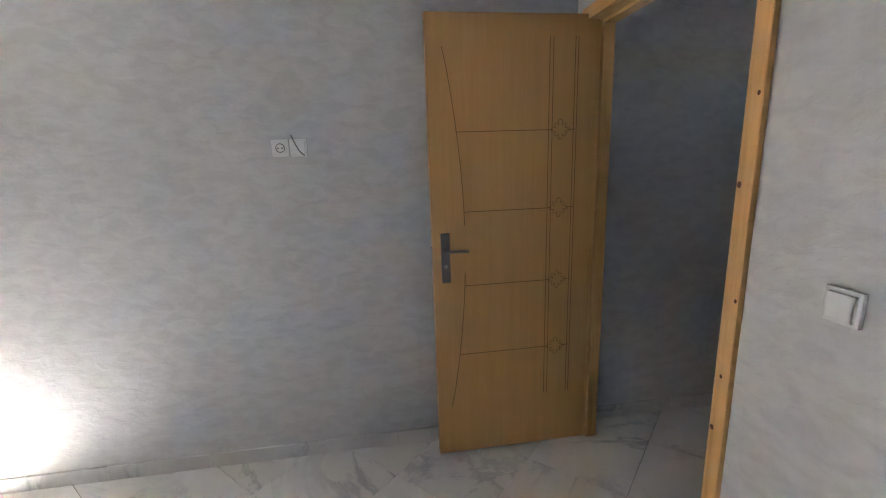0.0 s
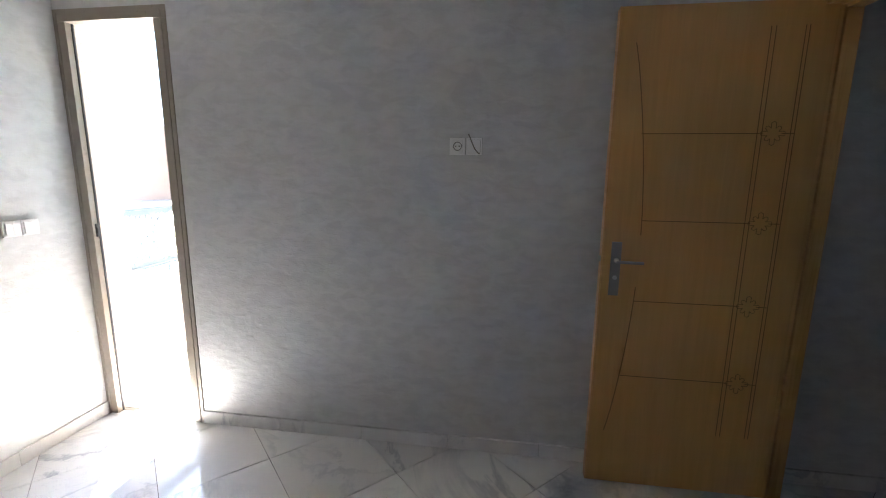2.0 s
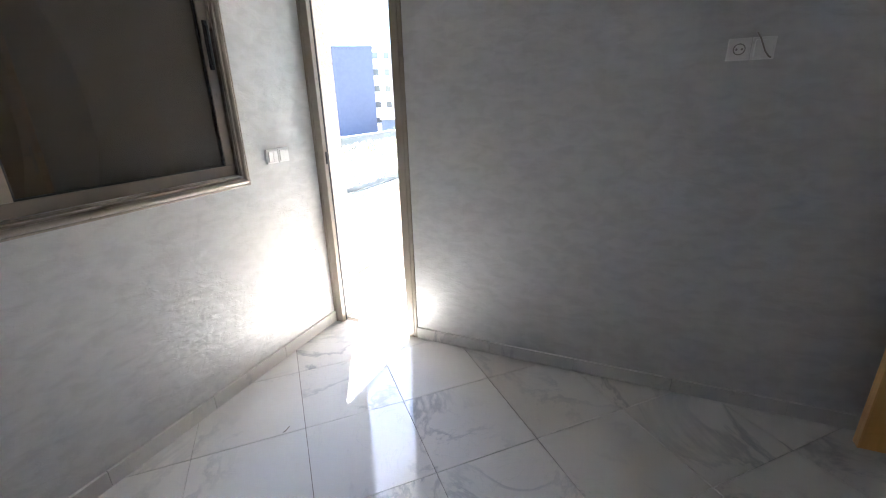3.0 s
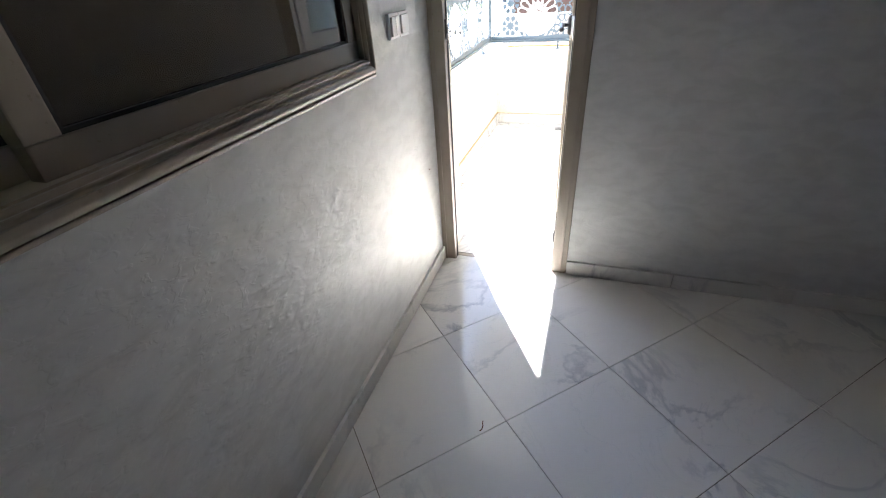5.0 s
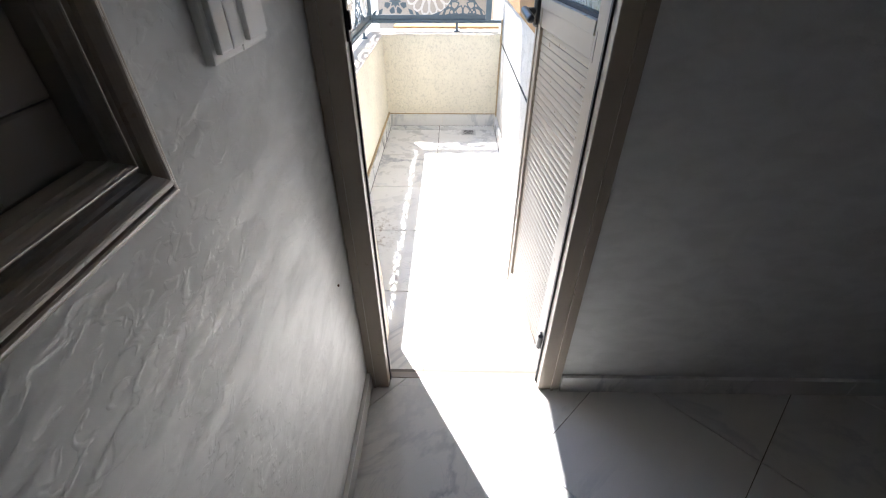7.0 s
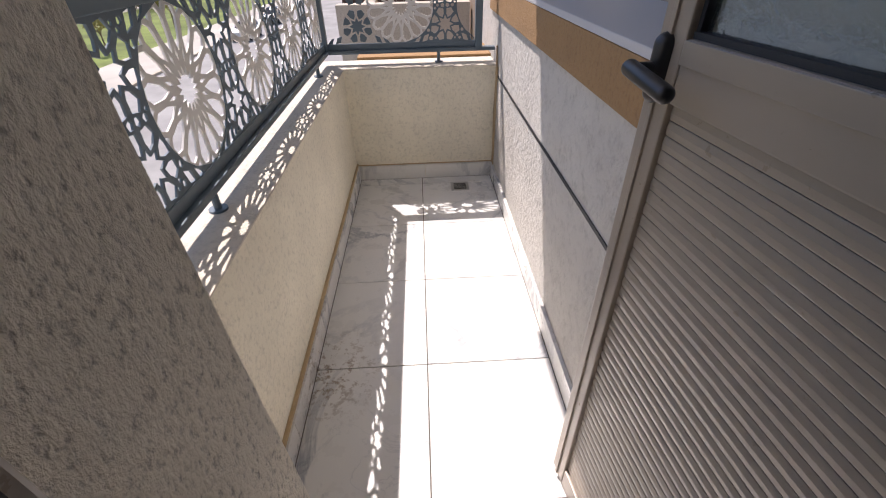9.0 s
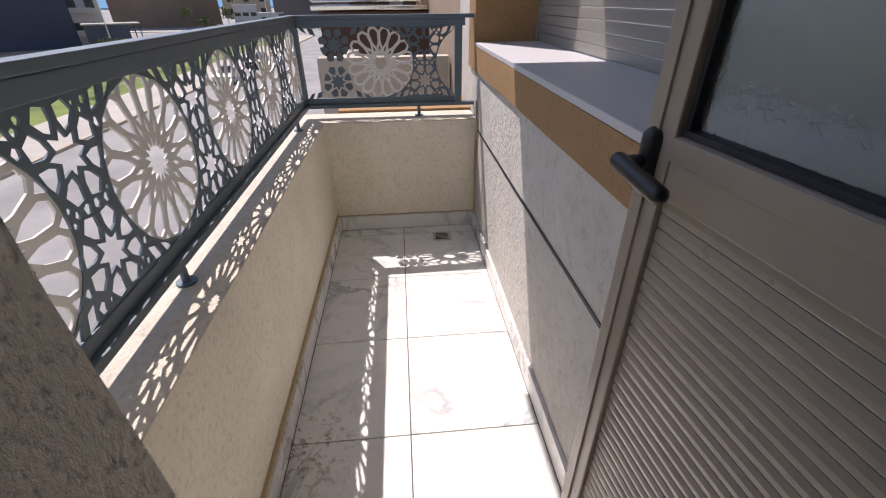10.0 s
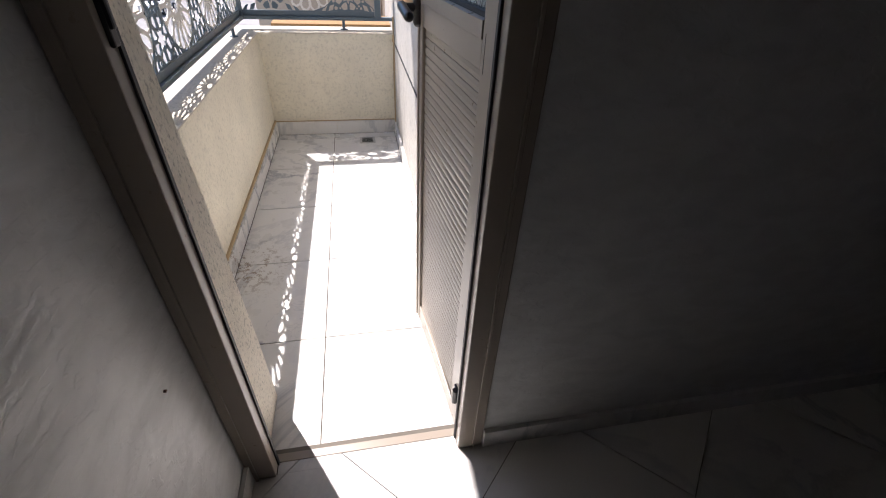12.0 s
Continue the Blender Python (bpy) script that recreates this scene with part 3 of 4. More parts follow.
structure(boxes("parapet", RENDER, None, [(-2.815, PX, YO, PY, -0.2, PZ), (-2.815, XF, PY, 5.03, -0.2, PZ)]), "cream rendered balcony parapet with thick top", "parapet")
COPING = roughcast("dusty trowelled coping", (0.66, 0.60, 0.51), 90, 0.6, 0.010)
structure(boxes("coping", COPING, None, [(-2.820, PX + 0.003, YO + 0.002, PY + 0.003, PZ + 0.0005, PZ + 0.006), (-2.820, XF - 0.002, PY + 0.0035, 5.034, PZ + 0.0005, PZ + 0.006)], 0.002), "dusty cream rendered parapet coping", "coping")
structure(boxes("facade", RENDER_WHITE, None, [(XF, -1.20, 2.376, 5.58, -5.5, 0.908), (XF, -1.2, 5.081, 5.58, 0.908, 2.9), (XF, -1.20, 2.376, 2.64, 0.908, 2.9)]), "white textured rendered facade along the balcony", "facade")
structure(boxes("facade_band", OCHRE, None, [(XF - 0.012, -1.25, 2.64, 4.872, 0.909, 1.029), (XF - 0.012, -1.2, 4.872, 5.08, 0.909, 2.9)]), "ochre rendered band and reveal round the window", "facade")
SILL = paint_speckled("honed grey-white marble", (0.54, 0.54, 0.56), 0.5, 0, 0.05, 5, 0.02, 0.0)
structure(boxes("window_sill", SILL, None, [(XF - 0.012, -1.36, 2.64, 4.871, 1.030, 1.050)], 0.003), "white marble window sill, partly sunlit", "sill")
shutter = structure(new("window_2"), "closed white aluminium roller shutter in ochre reveal", "window")
for k in range(40):
    z = 1.054 + k * 0.042
    boxes("slat", SLAT, shutter, [(-1.415, -1.402, 2.65, 4.862, z, z + 0.0405)], 0.0045)
boxes("shutter_guide", SLAT, shutter, [(-1.43, -1.39, 4.847, 4.870, 1.051, 2.75)], 0.002)
bm = bmesh.new()
box(bm, XF - 0.003, XF + 0.01, 2.60, 4.765, 0.600, 0.612)
structure(part("facade_joint", bm, RUBBER), "dark horizontal joint in the facade", "joint")
structure(boxes("balcony_above", CEILING, None, [(-2.743, -1.20, YO, 4.94, 2.80, 2.95)]), "white plastered underside of the balcony above", "ceiling")
structure(boxes("facade_above", RENDER_WHITE, None, [(-1.40, 3.4, 2.54, 7.2, 2.95, 6.0), (-2.743, 3.4, -1.95, 2.54, 2.96, 6.0)]), "white rendered upper storey", "facade")
SEAL = paint_speckled("brown sealant", (0.46, 0.34, 0.20), 0.8)
structure(boxes("skirting_seal", SEAL, None, [(PX, PX + 0.012, YO, PY, FB + 0.0905, FB + 0.103), (PX + 0.012, XF, PY - 0.008, PY, FB + 0.0905, FB + 0.096)], 0.002), "brown sealant line on the skirting", "trim")
skirting("balcony_skirting", PX, PX + 0.018, YO, PY - 0.020, "y", MARBLE_OUT, FB, FB + 0.090)
skirting("balcony_skirting", PX, XF, PY - 0.020, PY, "x", MARBLE_OUT, FB, FB + 0.090)
skirting("balcony_skirting", XF - 0.014, XF, 2.60, PY - 0.021, "y", MARBLE_OUT, FB, FB + 0.090)

# floor drain
drain = thing("floor_drain", "small square steel drain grate in the tiles", "drain", at=(-1.972, 4.645, FB))
boxes("drain_frame", STEEL, drain, [(-0.055, 0.055, -0.055, 0.055, -0.004, 0.002)], 0.001)
for k in range(5):
    boxes("drain_slot", RUBBER, drain, [(-0.038, 0.038, -0.037 + k * 0.016, -0.030 + k * 0.016, 0.001, 0.0028)])

# ---- railing ----
ROSE = paint_speckled("pale grey enamelled steel", (0.74, 0.72, 0.69), 0.45, 0, 0.04, 40, 0.02)


def pierced(bm, loops, t=0.005):
    """A sheet in the x-z plane bounded by the first loop and pierced by the others."""
    mine = bmesh.new()
    edges = []
    for loop in loops:
        vs = [mine.verts.new((x, -t / 2, z)) for x, z in loop]
        edges += [mine.edges.new((a, b)) for a, b in zip(vs, vs[1:] + vs[:1])]
    bmesh.ops.triangle_fill(mine, use_beauty=True, use_dissolve=False, edges=edges)
    # slivers that hang on nothing fall out of the sheet
    seen, isles = set(), []
    for f in mine.faces:
        if f in seen:
            continue
        todo, isle = [f], []
        seen.add(f)
        while todo:
            g = todo.pop()
            isle.append(g)
            for e in g.edges:
                for h in e.link_faces:
                    if h not in seen:
                        seen.add(h)
                        todo.append(h)
        isles.append((sum(g.calc_area() for g in isle), isle))
    most = max(k for k, isle in isles)
    loose = [g for k, isle in isles if k < most * 0.12 for g in isle]
    if loose:
        bmesh.ops.delete(mine, geom=loose, context="FACES")
    bmesh.ops.remove_doubles(mine, verts=mine.verts[:], dist=0.0004)
    out = bmesh.ops.extrude_face_region(mine, geom=mine.faces[:])
    bmesh.ops.translate(mine, vec=(0, t, 0), verts=[v for v in out["geom"] if isinstance(v, bmesh.types.BMVert)])
    me = bpy.data.meshes.new("sheet")
    mine.to_mesh(me)
    mine.free()
    bm.from_mesh(me)
    bpy.data.meshes.remove(me)


PITCH, ROUND = 0.488, 0.186  # spacing and radius of the rosettes


def area(loop):
    return abs(sum(a[0] * b[1] - b[0] * a[1] for a, b in zip(loop, loop[1:] + loop[:1]))) / 2


def inside(loop, x, z):
    odd = False
    for (xa, za), (xb, zb) in zip(loop, loop[1:] + loop[:1]):
        if (za > z) != (zb > z) and x < xa + (xb - xa) * (z - za) / (zb - za):
            odd = not odd
    return odd


def clear(loop, x, z):
    """Distance from a point to the nearest side of a loop."""
    best = 9.0
    for (xa, za), (xb, zb) in zip(loop, loop[1:] + loop[:1]):
        dx, dz = xb - xa, zb - za
        k = max(0.0, min(1.0, ((x - xa) * dx + (z - za) * dz) / max(dx * dx + dz * dz, 1e-12)))
        best = min(best, math.hypot(x - xa - k * dx, z - za - k * dz))
    return best


def held(loop, lo, hi, rim=0.0):
    """A loop pressed into the field between two posts."""
    return [(min(max(x, lo + rim), hi - rim), z) for x, z in loop]


def rosette(bm, cx, cz, R, lo, hi):
    n = 16
    s = 2 * math.pi / n

    def p(r, a):
        return (cx + r * R * math.cos(a), cz + r * R * math.sin(a))

    outer, star, holes = [], [], []
    for i in range(n):
        a = (i + 0.5) * s
        b = a + s / 2
        outer += [p(0.955, a - 0.125), p(0.998, a - 0.060), p(0.998, a + 0.060), p(0.955, a + 0.125), p(0.865, b)]
        star += [p(0.165, a), p(0.265, b)]
        holes.append([p(0.435, a), p(0.60, a + 0.128), p(0.83, a + 0.138), p(0.925, a + 0.058), p(0.925, a - 0.058), p(0.83, a - 0.138), p(0.60, a - 0.128)])
        holes.append([p(0.325, b), p(0.405, b + 0.062), p(0.51, b), p(0.405, b - 0.062)])
    loops = [held(h, lo, hi, 0.005) for h in [star] + holes]
    pierced(bm, [held(outer, lo, hi)] + [h for h in loops if area(h) > 4e-5])


def star_net(bm, cx, z0, z1, lo, hi):
    """Eight-pointed stars ringed by petals, filling the field between two rosettes."""
    cz, half, cell = (z0 + z1) / 2, (z1 - z0) / 2, (z1 - z0) / 2
    mids = [(cx - PITCH / 2, cz), (cx + PITCH / 2, cz)]

    def fit(loop, rim):
        out = []
        for x, z in loop:
            for mx, mz in mids:
                d = math.hypot(x - mx, z - mz)
                if d < ROUND * 0.965 + rim:
                    k = (ROUND * 0.965 + rim) / max(d, 1e-4)
                    x, z = mx + (x - mx) * k, mz + (z - mz) * k
            out.append((x, min(max(z, z0), z1)))
        return held(out, lo, hi, rim)

    side = [k / 12 * 2 - 1 for k in range(13)]
    reach = [PITCH / 2 - math.sqrt(max((ROUND * 0.965) ** 2 - (v * half) ** 2, 0)) for v in side]
    edge = [(cx + r, cz + v * half) for r, v in zip(reach, side)] + [(cx - r, cz + v * half) for r, v in zip(reach[::-1], side[::-1])]
    holes = []
    q = math.pi / 4
    for v in (-1, 1):
        sz = cz + v * half / 2

        def p(r, a):
            return (cx + r * cell * math.cos(a), sz + r * cell * math.sin(a))

        star = []
        for k in range(8):
            a = k * q
            star += [p(0.245, a), p(0.140, a + q / 2)]
            b = a + q / 2
            holes.append([p(0.198, b), p(0.285, b + 0.26), p(0.412, b + 0.285), p(0.472, b), p(0.412, b - 0.285), p(0.285, b - 0.26)])
        holes.append(star)
        for u in (-1, 1):
            for c, d in ((0.60, 0.36), (0.86, 0.40)):
                w = 0.11
                holes.append([(cx + u * cell * (c + e), sz + v * cell * (d + f)) for e, f in ((-w, -w), (w * 0.4, -w * 0.5), (w, w), (-w * 0.4, w * 0.7))])
    loops = [h for h in (fit(h, 0.005) for h in holes) if area(h) > 4e-5]
    border = held(edge, lo, hi)
    # small five-sided holes in what is left between stars and rosettes
    for i in range(-14, 15):
        for j in range(-13, 14):
            x, z = cx + i * 0.0135, cz + j * 0.0135
            if not inside(border, x, z) or any(inside(h, x, z) for h in loops):
                continue
            r = min(min(clear(h, x, z) for h in [border] + loops) - 0.0045, 0.017)
            if r > 0.0055:
                loops.append([(x + r * math.cos(a * 1.2566 + i), z + r * math.sin(a * 1.2566 + i)) for a in range(5)])
    pierced(bm, [border] + loops)


def panel(parent, side, m, first, count, lo, hi):
    """A pierced screen of rosettes and star nets between two posts; local x along it, z up."""
    for k in range(count):
        cx = first + k * PITCH
        if cx - ROUND < hi - 0.02 and cx + ROUND > lo + 0.02:
            bm = bmesh.new()
            rosette(bm, cx, (ZLO + ZHI) / 2, ROUND, lo, hi)
            ob = part("rosette", bm, ROSE, parent, "pale grey sixteen-petal pierced rosette")
            ob.matrix_basis = m @ Matrix.Translation((0, side, 0))
        nx = cx + PITCH / 2
        if nx - 0.1 < hi and nx + 0.1 > lo:
            bm = bmesh.new()
            star_net(bm, nx, ZLO, ZHI, lo, hi)
            ob = part("star_screen", bm, RAIL, parent, "dark blue-grey pierced star screen")
            ob.matrix_basis = m


RZ0, RZ1, RX, RY = 0.715, 1.185, -2.722, 4.925
ZLO, ZHI = 0.762, 1.132
railing = thing("balcony_railing", "blue-grey steel railing with pierced rosette screens", "railing")
RN0 = 2.58
for name, rows in (
    ("top_rail", [(RX - 0.022, RX + 0.022, RN0, RY - 0.023, RZ1 - 0.020, RZ1)]), ("top_rail", [(RX - 0.022, XF, RY - 0.022, RY + 0.022, RZ1 - 0.020, RZ1)]),
    ("upper_rail", [(RX - 0.018, RX + 0.018, RN0, RY - 0.02, ZHI - 0.004, RZ1 - 0.0205)]), ("upper_rail", [(RX + 0.02, XF - 0.06, RY - 0.018, RY + 0.018, ZHI - 0.004, RZ1 - 0.0205)]),
    ("bottom_rail", [(RX - 0.022, RX + 0.022, RN0, RY - 0.022, RZ0, RZ0 + 0.020)]), ("bottom_rail", [(RX + 0.022, XF, RY - 0.022, RY + 0.022, RZ0, RZ0 + 0.020)]),
    ("screen_hem", [(RX - 0.006, RX + 0.006, RN0, RY - 0.02, RZ0 + 0.0205, ZLO + 0.006)]), ("screen_hem", [(RX + 0.02, -1.866, RY - 0.006, RY + 0.006, RZ0 + 0.0205, ZLO + 0.006)]),
    ("corner_post", [(RX - 0.020, RX + 0.020, RY - 0.020, RY + 0.020, RZ0, RZ1 - 0.027)]), ("post", [(-1.865, -1.825, RY - 0.021, RY + 0.021, RZ0, ZHI)]),
):
    boxes(name, RAIL, railing, rows, 0.003)
for x, y in ((RX, 3.26), (RX, 4.66), (-2.074, RY)):
    bm = bmesh.new()
    rod(bm, (x, y, PZ + 0.006), (x, y, RZ0 + 0.004), 0.010, 10)
    rod(bm, (x, y, PZ + 0.006), (x, y, PZ + 0.012), 0.024, 14)
    part("standoff", bm, RAIL, railing)
far_m = Matrix.Translation((RX, RY, 0))
panel(railing, 0.003, far_m, 0.445 - PITCH, 3, 0.021, 0.856)
left_m = pose(RX, 0, 0, 0, 0, 90)
panel(railing, 0.003, left_m, 2.836 - PITCH, 6, RN0, RY - 0.021)

# ---- small marks and cables ----
bm = bmesh.new()
pts = [Vector(p) for p in ((0, 0, 0.002), (0.006, 0.010, 0.003), (0.006, 0.022, 0.004), (0.001, 0.033, 0.003), (0.002, 0.041, 0.002))]
tube(bm, pts, 0.0017, 6)
twig = part("twig", bm, KNOT)
twig.location = (-1.942, 1.315, 0)
tagged(twig, "short dark bent twig lying on marble floor", "twig")
bm = bmesh.new()
rod(bm, (0, 0, 0), (0.004, 0, 0), 0.0028, 8)
nail = part("nail", bm, KNOT)
nail.location = (XW, 2.186, 0.562)
tagged(nail, "small dark nail head in the stucco wall", "nail")
bm = bmesh.new()
zz = [(XF - 0.006, PY - 0.02 - 0.012 * math.sin(k * 1.3), FB + 0.09 + k * 0.085) for k in range(9)]
tube(bm, zz, 0.005, 6)
cable = part("cable", bm, SEAL)
tagged(cable, "thin brown cable running up the balcony corner", "cable")
bm = bmesh.new()
rod(bm, (XF - 0.01, PY - 0.06, 0.62), (XF - 0.01, PY - 0.06, 0.66), 0.008, 8)
rod(bm, (XF - 0.006, PY - 0.055, FB + 0.08), (XF - 0.006, PY - 0.055, 0.63), 0.004, 6)
tagged(part("cable", bm, SEAL), "thin grey cable with a clip at the corner", "cable")

# ---- clear sky behind the town ----
SKY = mat("clear blue sky", (0, 0, 0), 1.0)
bsdf(SKY).inputs["Emission Color"].default_value = (0.20, 0.42, 0.70, 1)
bsdf(SKY).inputs["Emission Strength"].default_value = 1.0
structure(boxes("backdrop", SKY, None, [(-900, 700, 620, 621, -6, 220)]), "clear light blue sky behind the town", "sky")

# ---- the street below ----
GZ = -5.5
ASPHALT = paint_speckled("sun-bleached asphalt", (0.27, 0.262, 0.25), 0.9, 0, 0.15, 4, 0.2)
PAVING = paint_speckled("pale concrete paving", (0.42, 0.39, 0.34), 0.9, 0, 0.1, 3, 0.2)
DIRT = paint_speckled("dry earth", (0.30, 0.235, 0.165), 0.95, 0, 0.25, 2, 0.4)
LAWN = paint_speckled("lawn turf", (0.12, 0.155, 0.03), 0.95, 0, 0.35, 3, 0.5)
LEAF = paint_speckled("dusty leaves", (0.085, 0.11, 0.03), 0.7, 0, 0.3, 6, 0.1)
BARK = paint_speckled("grey bark", (0.14, 0.10, 0.07), 0.9, 0, 0.2, 12, 0.4)
BLUE = paint_speckled("blue painted gable", (0.042, 0.052, 0.085), 0.8, 0, 0.06, 1.2, 0.05)
CLAY = paint_speckled("bare brown render", (0.24, 0.165, 0.122), 0.9, 0, 0.22, 0.35, 0.1)
SLATE = paint_speckled("bare grey-brown render", (0.18, 0.152, 0.142), 0.9, 0, 0.2, 0.35, 0.1)
CREAM = paint_speckled("cream house paint", (0.44, 0.365, 0.27), 0.85, 0, 0.06, 2.0, 0.05)
WHITEWASH = paint_speckled("white house paint", (0.52, 0.51, 0.49), 0.85, 0, 0.05, 2.0, 0.05)
MAROON = paint_speckled("dark maroon render", (0.09, 0.055, 0.045), 0.9, 0, 0.15, 2.0, 0.1)
TERRACOTTA = paint_speckled("terracotta tower paint", (0.40, 0.14, 0.09), 0.85, 0, 0.08, 2.0, 0.05)
PANE = mat("dark house window", (0.03, 0.035, 0.04), 0.15)
CAR_GLASS = mat("tinted car glass", (0.02, 0.022, 0.025), 0.05)
TYRE = mat("tyre rubber", (0.02, 0.02, 0.02), 0.8)

structure(boxes("ground", ASPHALT, None, [(-900, 900, -600, 1800, GZ - 0.5, GZ)]), "pale sun-bleached asphalt street", "ground")
structure(boxes("pavement", PAVING, None, [(-25, -20.2, -60, 108, GZ, GZ + 0.13)]), "pale concrete pavement along the street", "pavement")
structure(boxes("pavement", PAVING, None, [(-47, -43, -60, 110, GZ, GZ + 0.13), (-80, -20.2, 128.5, 134, GZ, GZ + 0.13)]), "pale concrete path beside the lawn", "pavement")
structure(boxes("kerb", CREAM, None, [(-20.2, -19.95, -60, 108.2, GZ, GZ + 0.16), (-47, -20.2, 108, 108.25, GZ, GZ + 0.16)], 0.03), "pale concrete kerb", "kerb")
structure(boxes("lawn", LAWN, None, [(-43, -25, -60, 107.9, GZ, GZ + 0.11)]), "green and yellowing street lawn", "lawn")
structure(boxes("dirt_lot", DIRT, None, [(-140, -47, -60, 107.9, GZ, GZ + 0.08)]), "dry brown earth of an empty lot", "ground")


def bearing(az, d, z=GZ):
    """A point d metres from the balcony, az degrees to the left of north."""
    return Vector((-2.2 - d * math.sin(radians(az)), 2.3 + d * math.cos(radians(az)), z))


def house(name, label, az0, az1, d, height, material, rows=0, cols=0, depth=14.0, roof=0.5, win=(1.2, 1.3), rake=0.0):
    """A block whose front faces the balcony, from bearing az0 (left) to az1 (right)."""
    a, b = bearing(az0, d), bearing(az1, d)
    w = (b - a).length
    across = (b - a).normalized()
    turn = math.degrees(math.atan2(across.y, across.x)) + rake
    h = thing(name, label, "building", at=pose(a.x, a.y, GZ, 0, 0, turn))
    boxes("wall", material, h, [(0, w, 0, depth, 0, height)])
    boxes("roof", material, h, [(-0.15, w + 0.15, -0.15, depth, height, height + roof)])
    for r in range(rows):
        for c in range(cols):
            x = w * (c + 0.5) / cols
            z = height * (r + 0.62) / max(rows, 1)
            x0, x1 = x - win[0] / 2, x + win[0] / 2
            wdw = boxes("window", PANE, h, [(x0, x1, -0.03, -0.004, z - win[1] / 2, z + win[1] / 2)])
            boxes("sill", material, wdw, [(x0 - 0.1, x1 + 0.1, -0.10, -0.004, z - win[1] / 2 - 0.15, z - win[1] / 2 - 0.002)])
            boxes("lintel", material, wdw, [(x0 - 0.1, x1 + 0.1, -0.06, -0.004, z + win[1] / 2 + 0.002, z + win[1] / 2 + 0.1)])
    return h


blue = house("gable_building", "tall building with a plain blue painted gable", 39.9, 32.0, 100, 18.2, BLUE)
boxes("parapet_step", BLUE, blue, [(0, 4.4, 0, 13, 18.701, 20.7)])
house("brick_house", "unfinished brown brick house with a flat roof", 45.5, 40.1, 112, 15.8, CLAY)
apt = house("apartment_building", "white apartment building with stacked balconies", 32.4, 29.6, 118, 20.0, WHITEWASH, 5, 2, 16, 0.5, (1.4, 1.5))
for r in range(5):
    boxes("balcony", WHITEWASH, apt, [(0.6, 4.6, -1.3, -0.02, 1.0 + r * 3.9, 1.9 + r * 3.9)])
clay = house("apartment_block", "large brown block with a bare rendered gable", 28.9, 19.1, 165, 26.0, CLAY)
for k in range(1, 5):
    boxes("render_joint", SLATE, clay, [(k * 5.4, k * 5.4 + 0.12, -0.05, -0.002, 0, 25.9)])
for k in range(1, 6):
    boxes("render_joint", SLATE, clay, [(0.1, 27, -0.06, -0.003, k * 4.3, k * 4.3 + 0.12)])
house("public_building", "cream building with rows of small dark windows", 18.7, 13.9, 235, 17.8, CREAM, 4, 3, 14, 0.8, (2.2, 1.9))
house("apartment_block", "large brown block in shade", 13.6, 2.0, 150, 30.0, SLATE)
house("low_kiosk", "low white flat-roofed kiosk", 15.5, 11.4, 150, 3.4, WHITEWASH, 1, 3, 5, 0.3, (1.2, 0.9))
house("guard_hut", "white hut before the cream building", 17.8, 15.4, 150, 5.4, WHITEWASH, 1, 3, 5, 0.3, (1.6, 0.9))

tower = thing("tower", "slim terracotta and white tower behind the buildings", "tower", at=pose(*bearing(16.6, 260), 0, 0, 18))
boxes("shaft", WHITEWASH, tower, [(-2, 2, -2, 2, 0, 19)])
boxes("upper_shaft", TERRACOTTA, tower, [(-1.9, 1.9, -1.9, 1.9, 19, 25)])
boxes("cornice", WHITEWASH, tower, [(-2.3, 2.3, -2.3, 2.3, 25, 25.7)])
boxes("lantern", TERRACOTTA, tower, [(-0.9, 0.9, -0.9, 0.9, 25.7, 29)])

shed = thing("shed", "dark blue shed with a flat canopy on posts", "shed", at=pose(*bearing(29.3, 98), 0, 0, 30))
SHED = paint_speckled("dark blue metal sheet", (0.05, 0.065, 0.10), 0.6, 0, 0.1, 3, 0.05)
boxes("wall", SHED, shed, [(-3.6, 2.6, 0, 5, 0, 3.4)])
boxes("roof", paint_speckled("grey sheet roof", (0.30, 0.28, 0.26), 0.7), shed, [(-3.9, 4.4, -0.6, 5.3, 3.4, 3.6)])
for x in (3.4, 4.2):
    boxes("canopy_post", SHED, shed, [(x - 0.08, x + 0.08, -0.4, -0.24, 0, 3.4)])


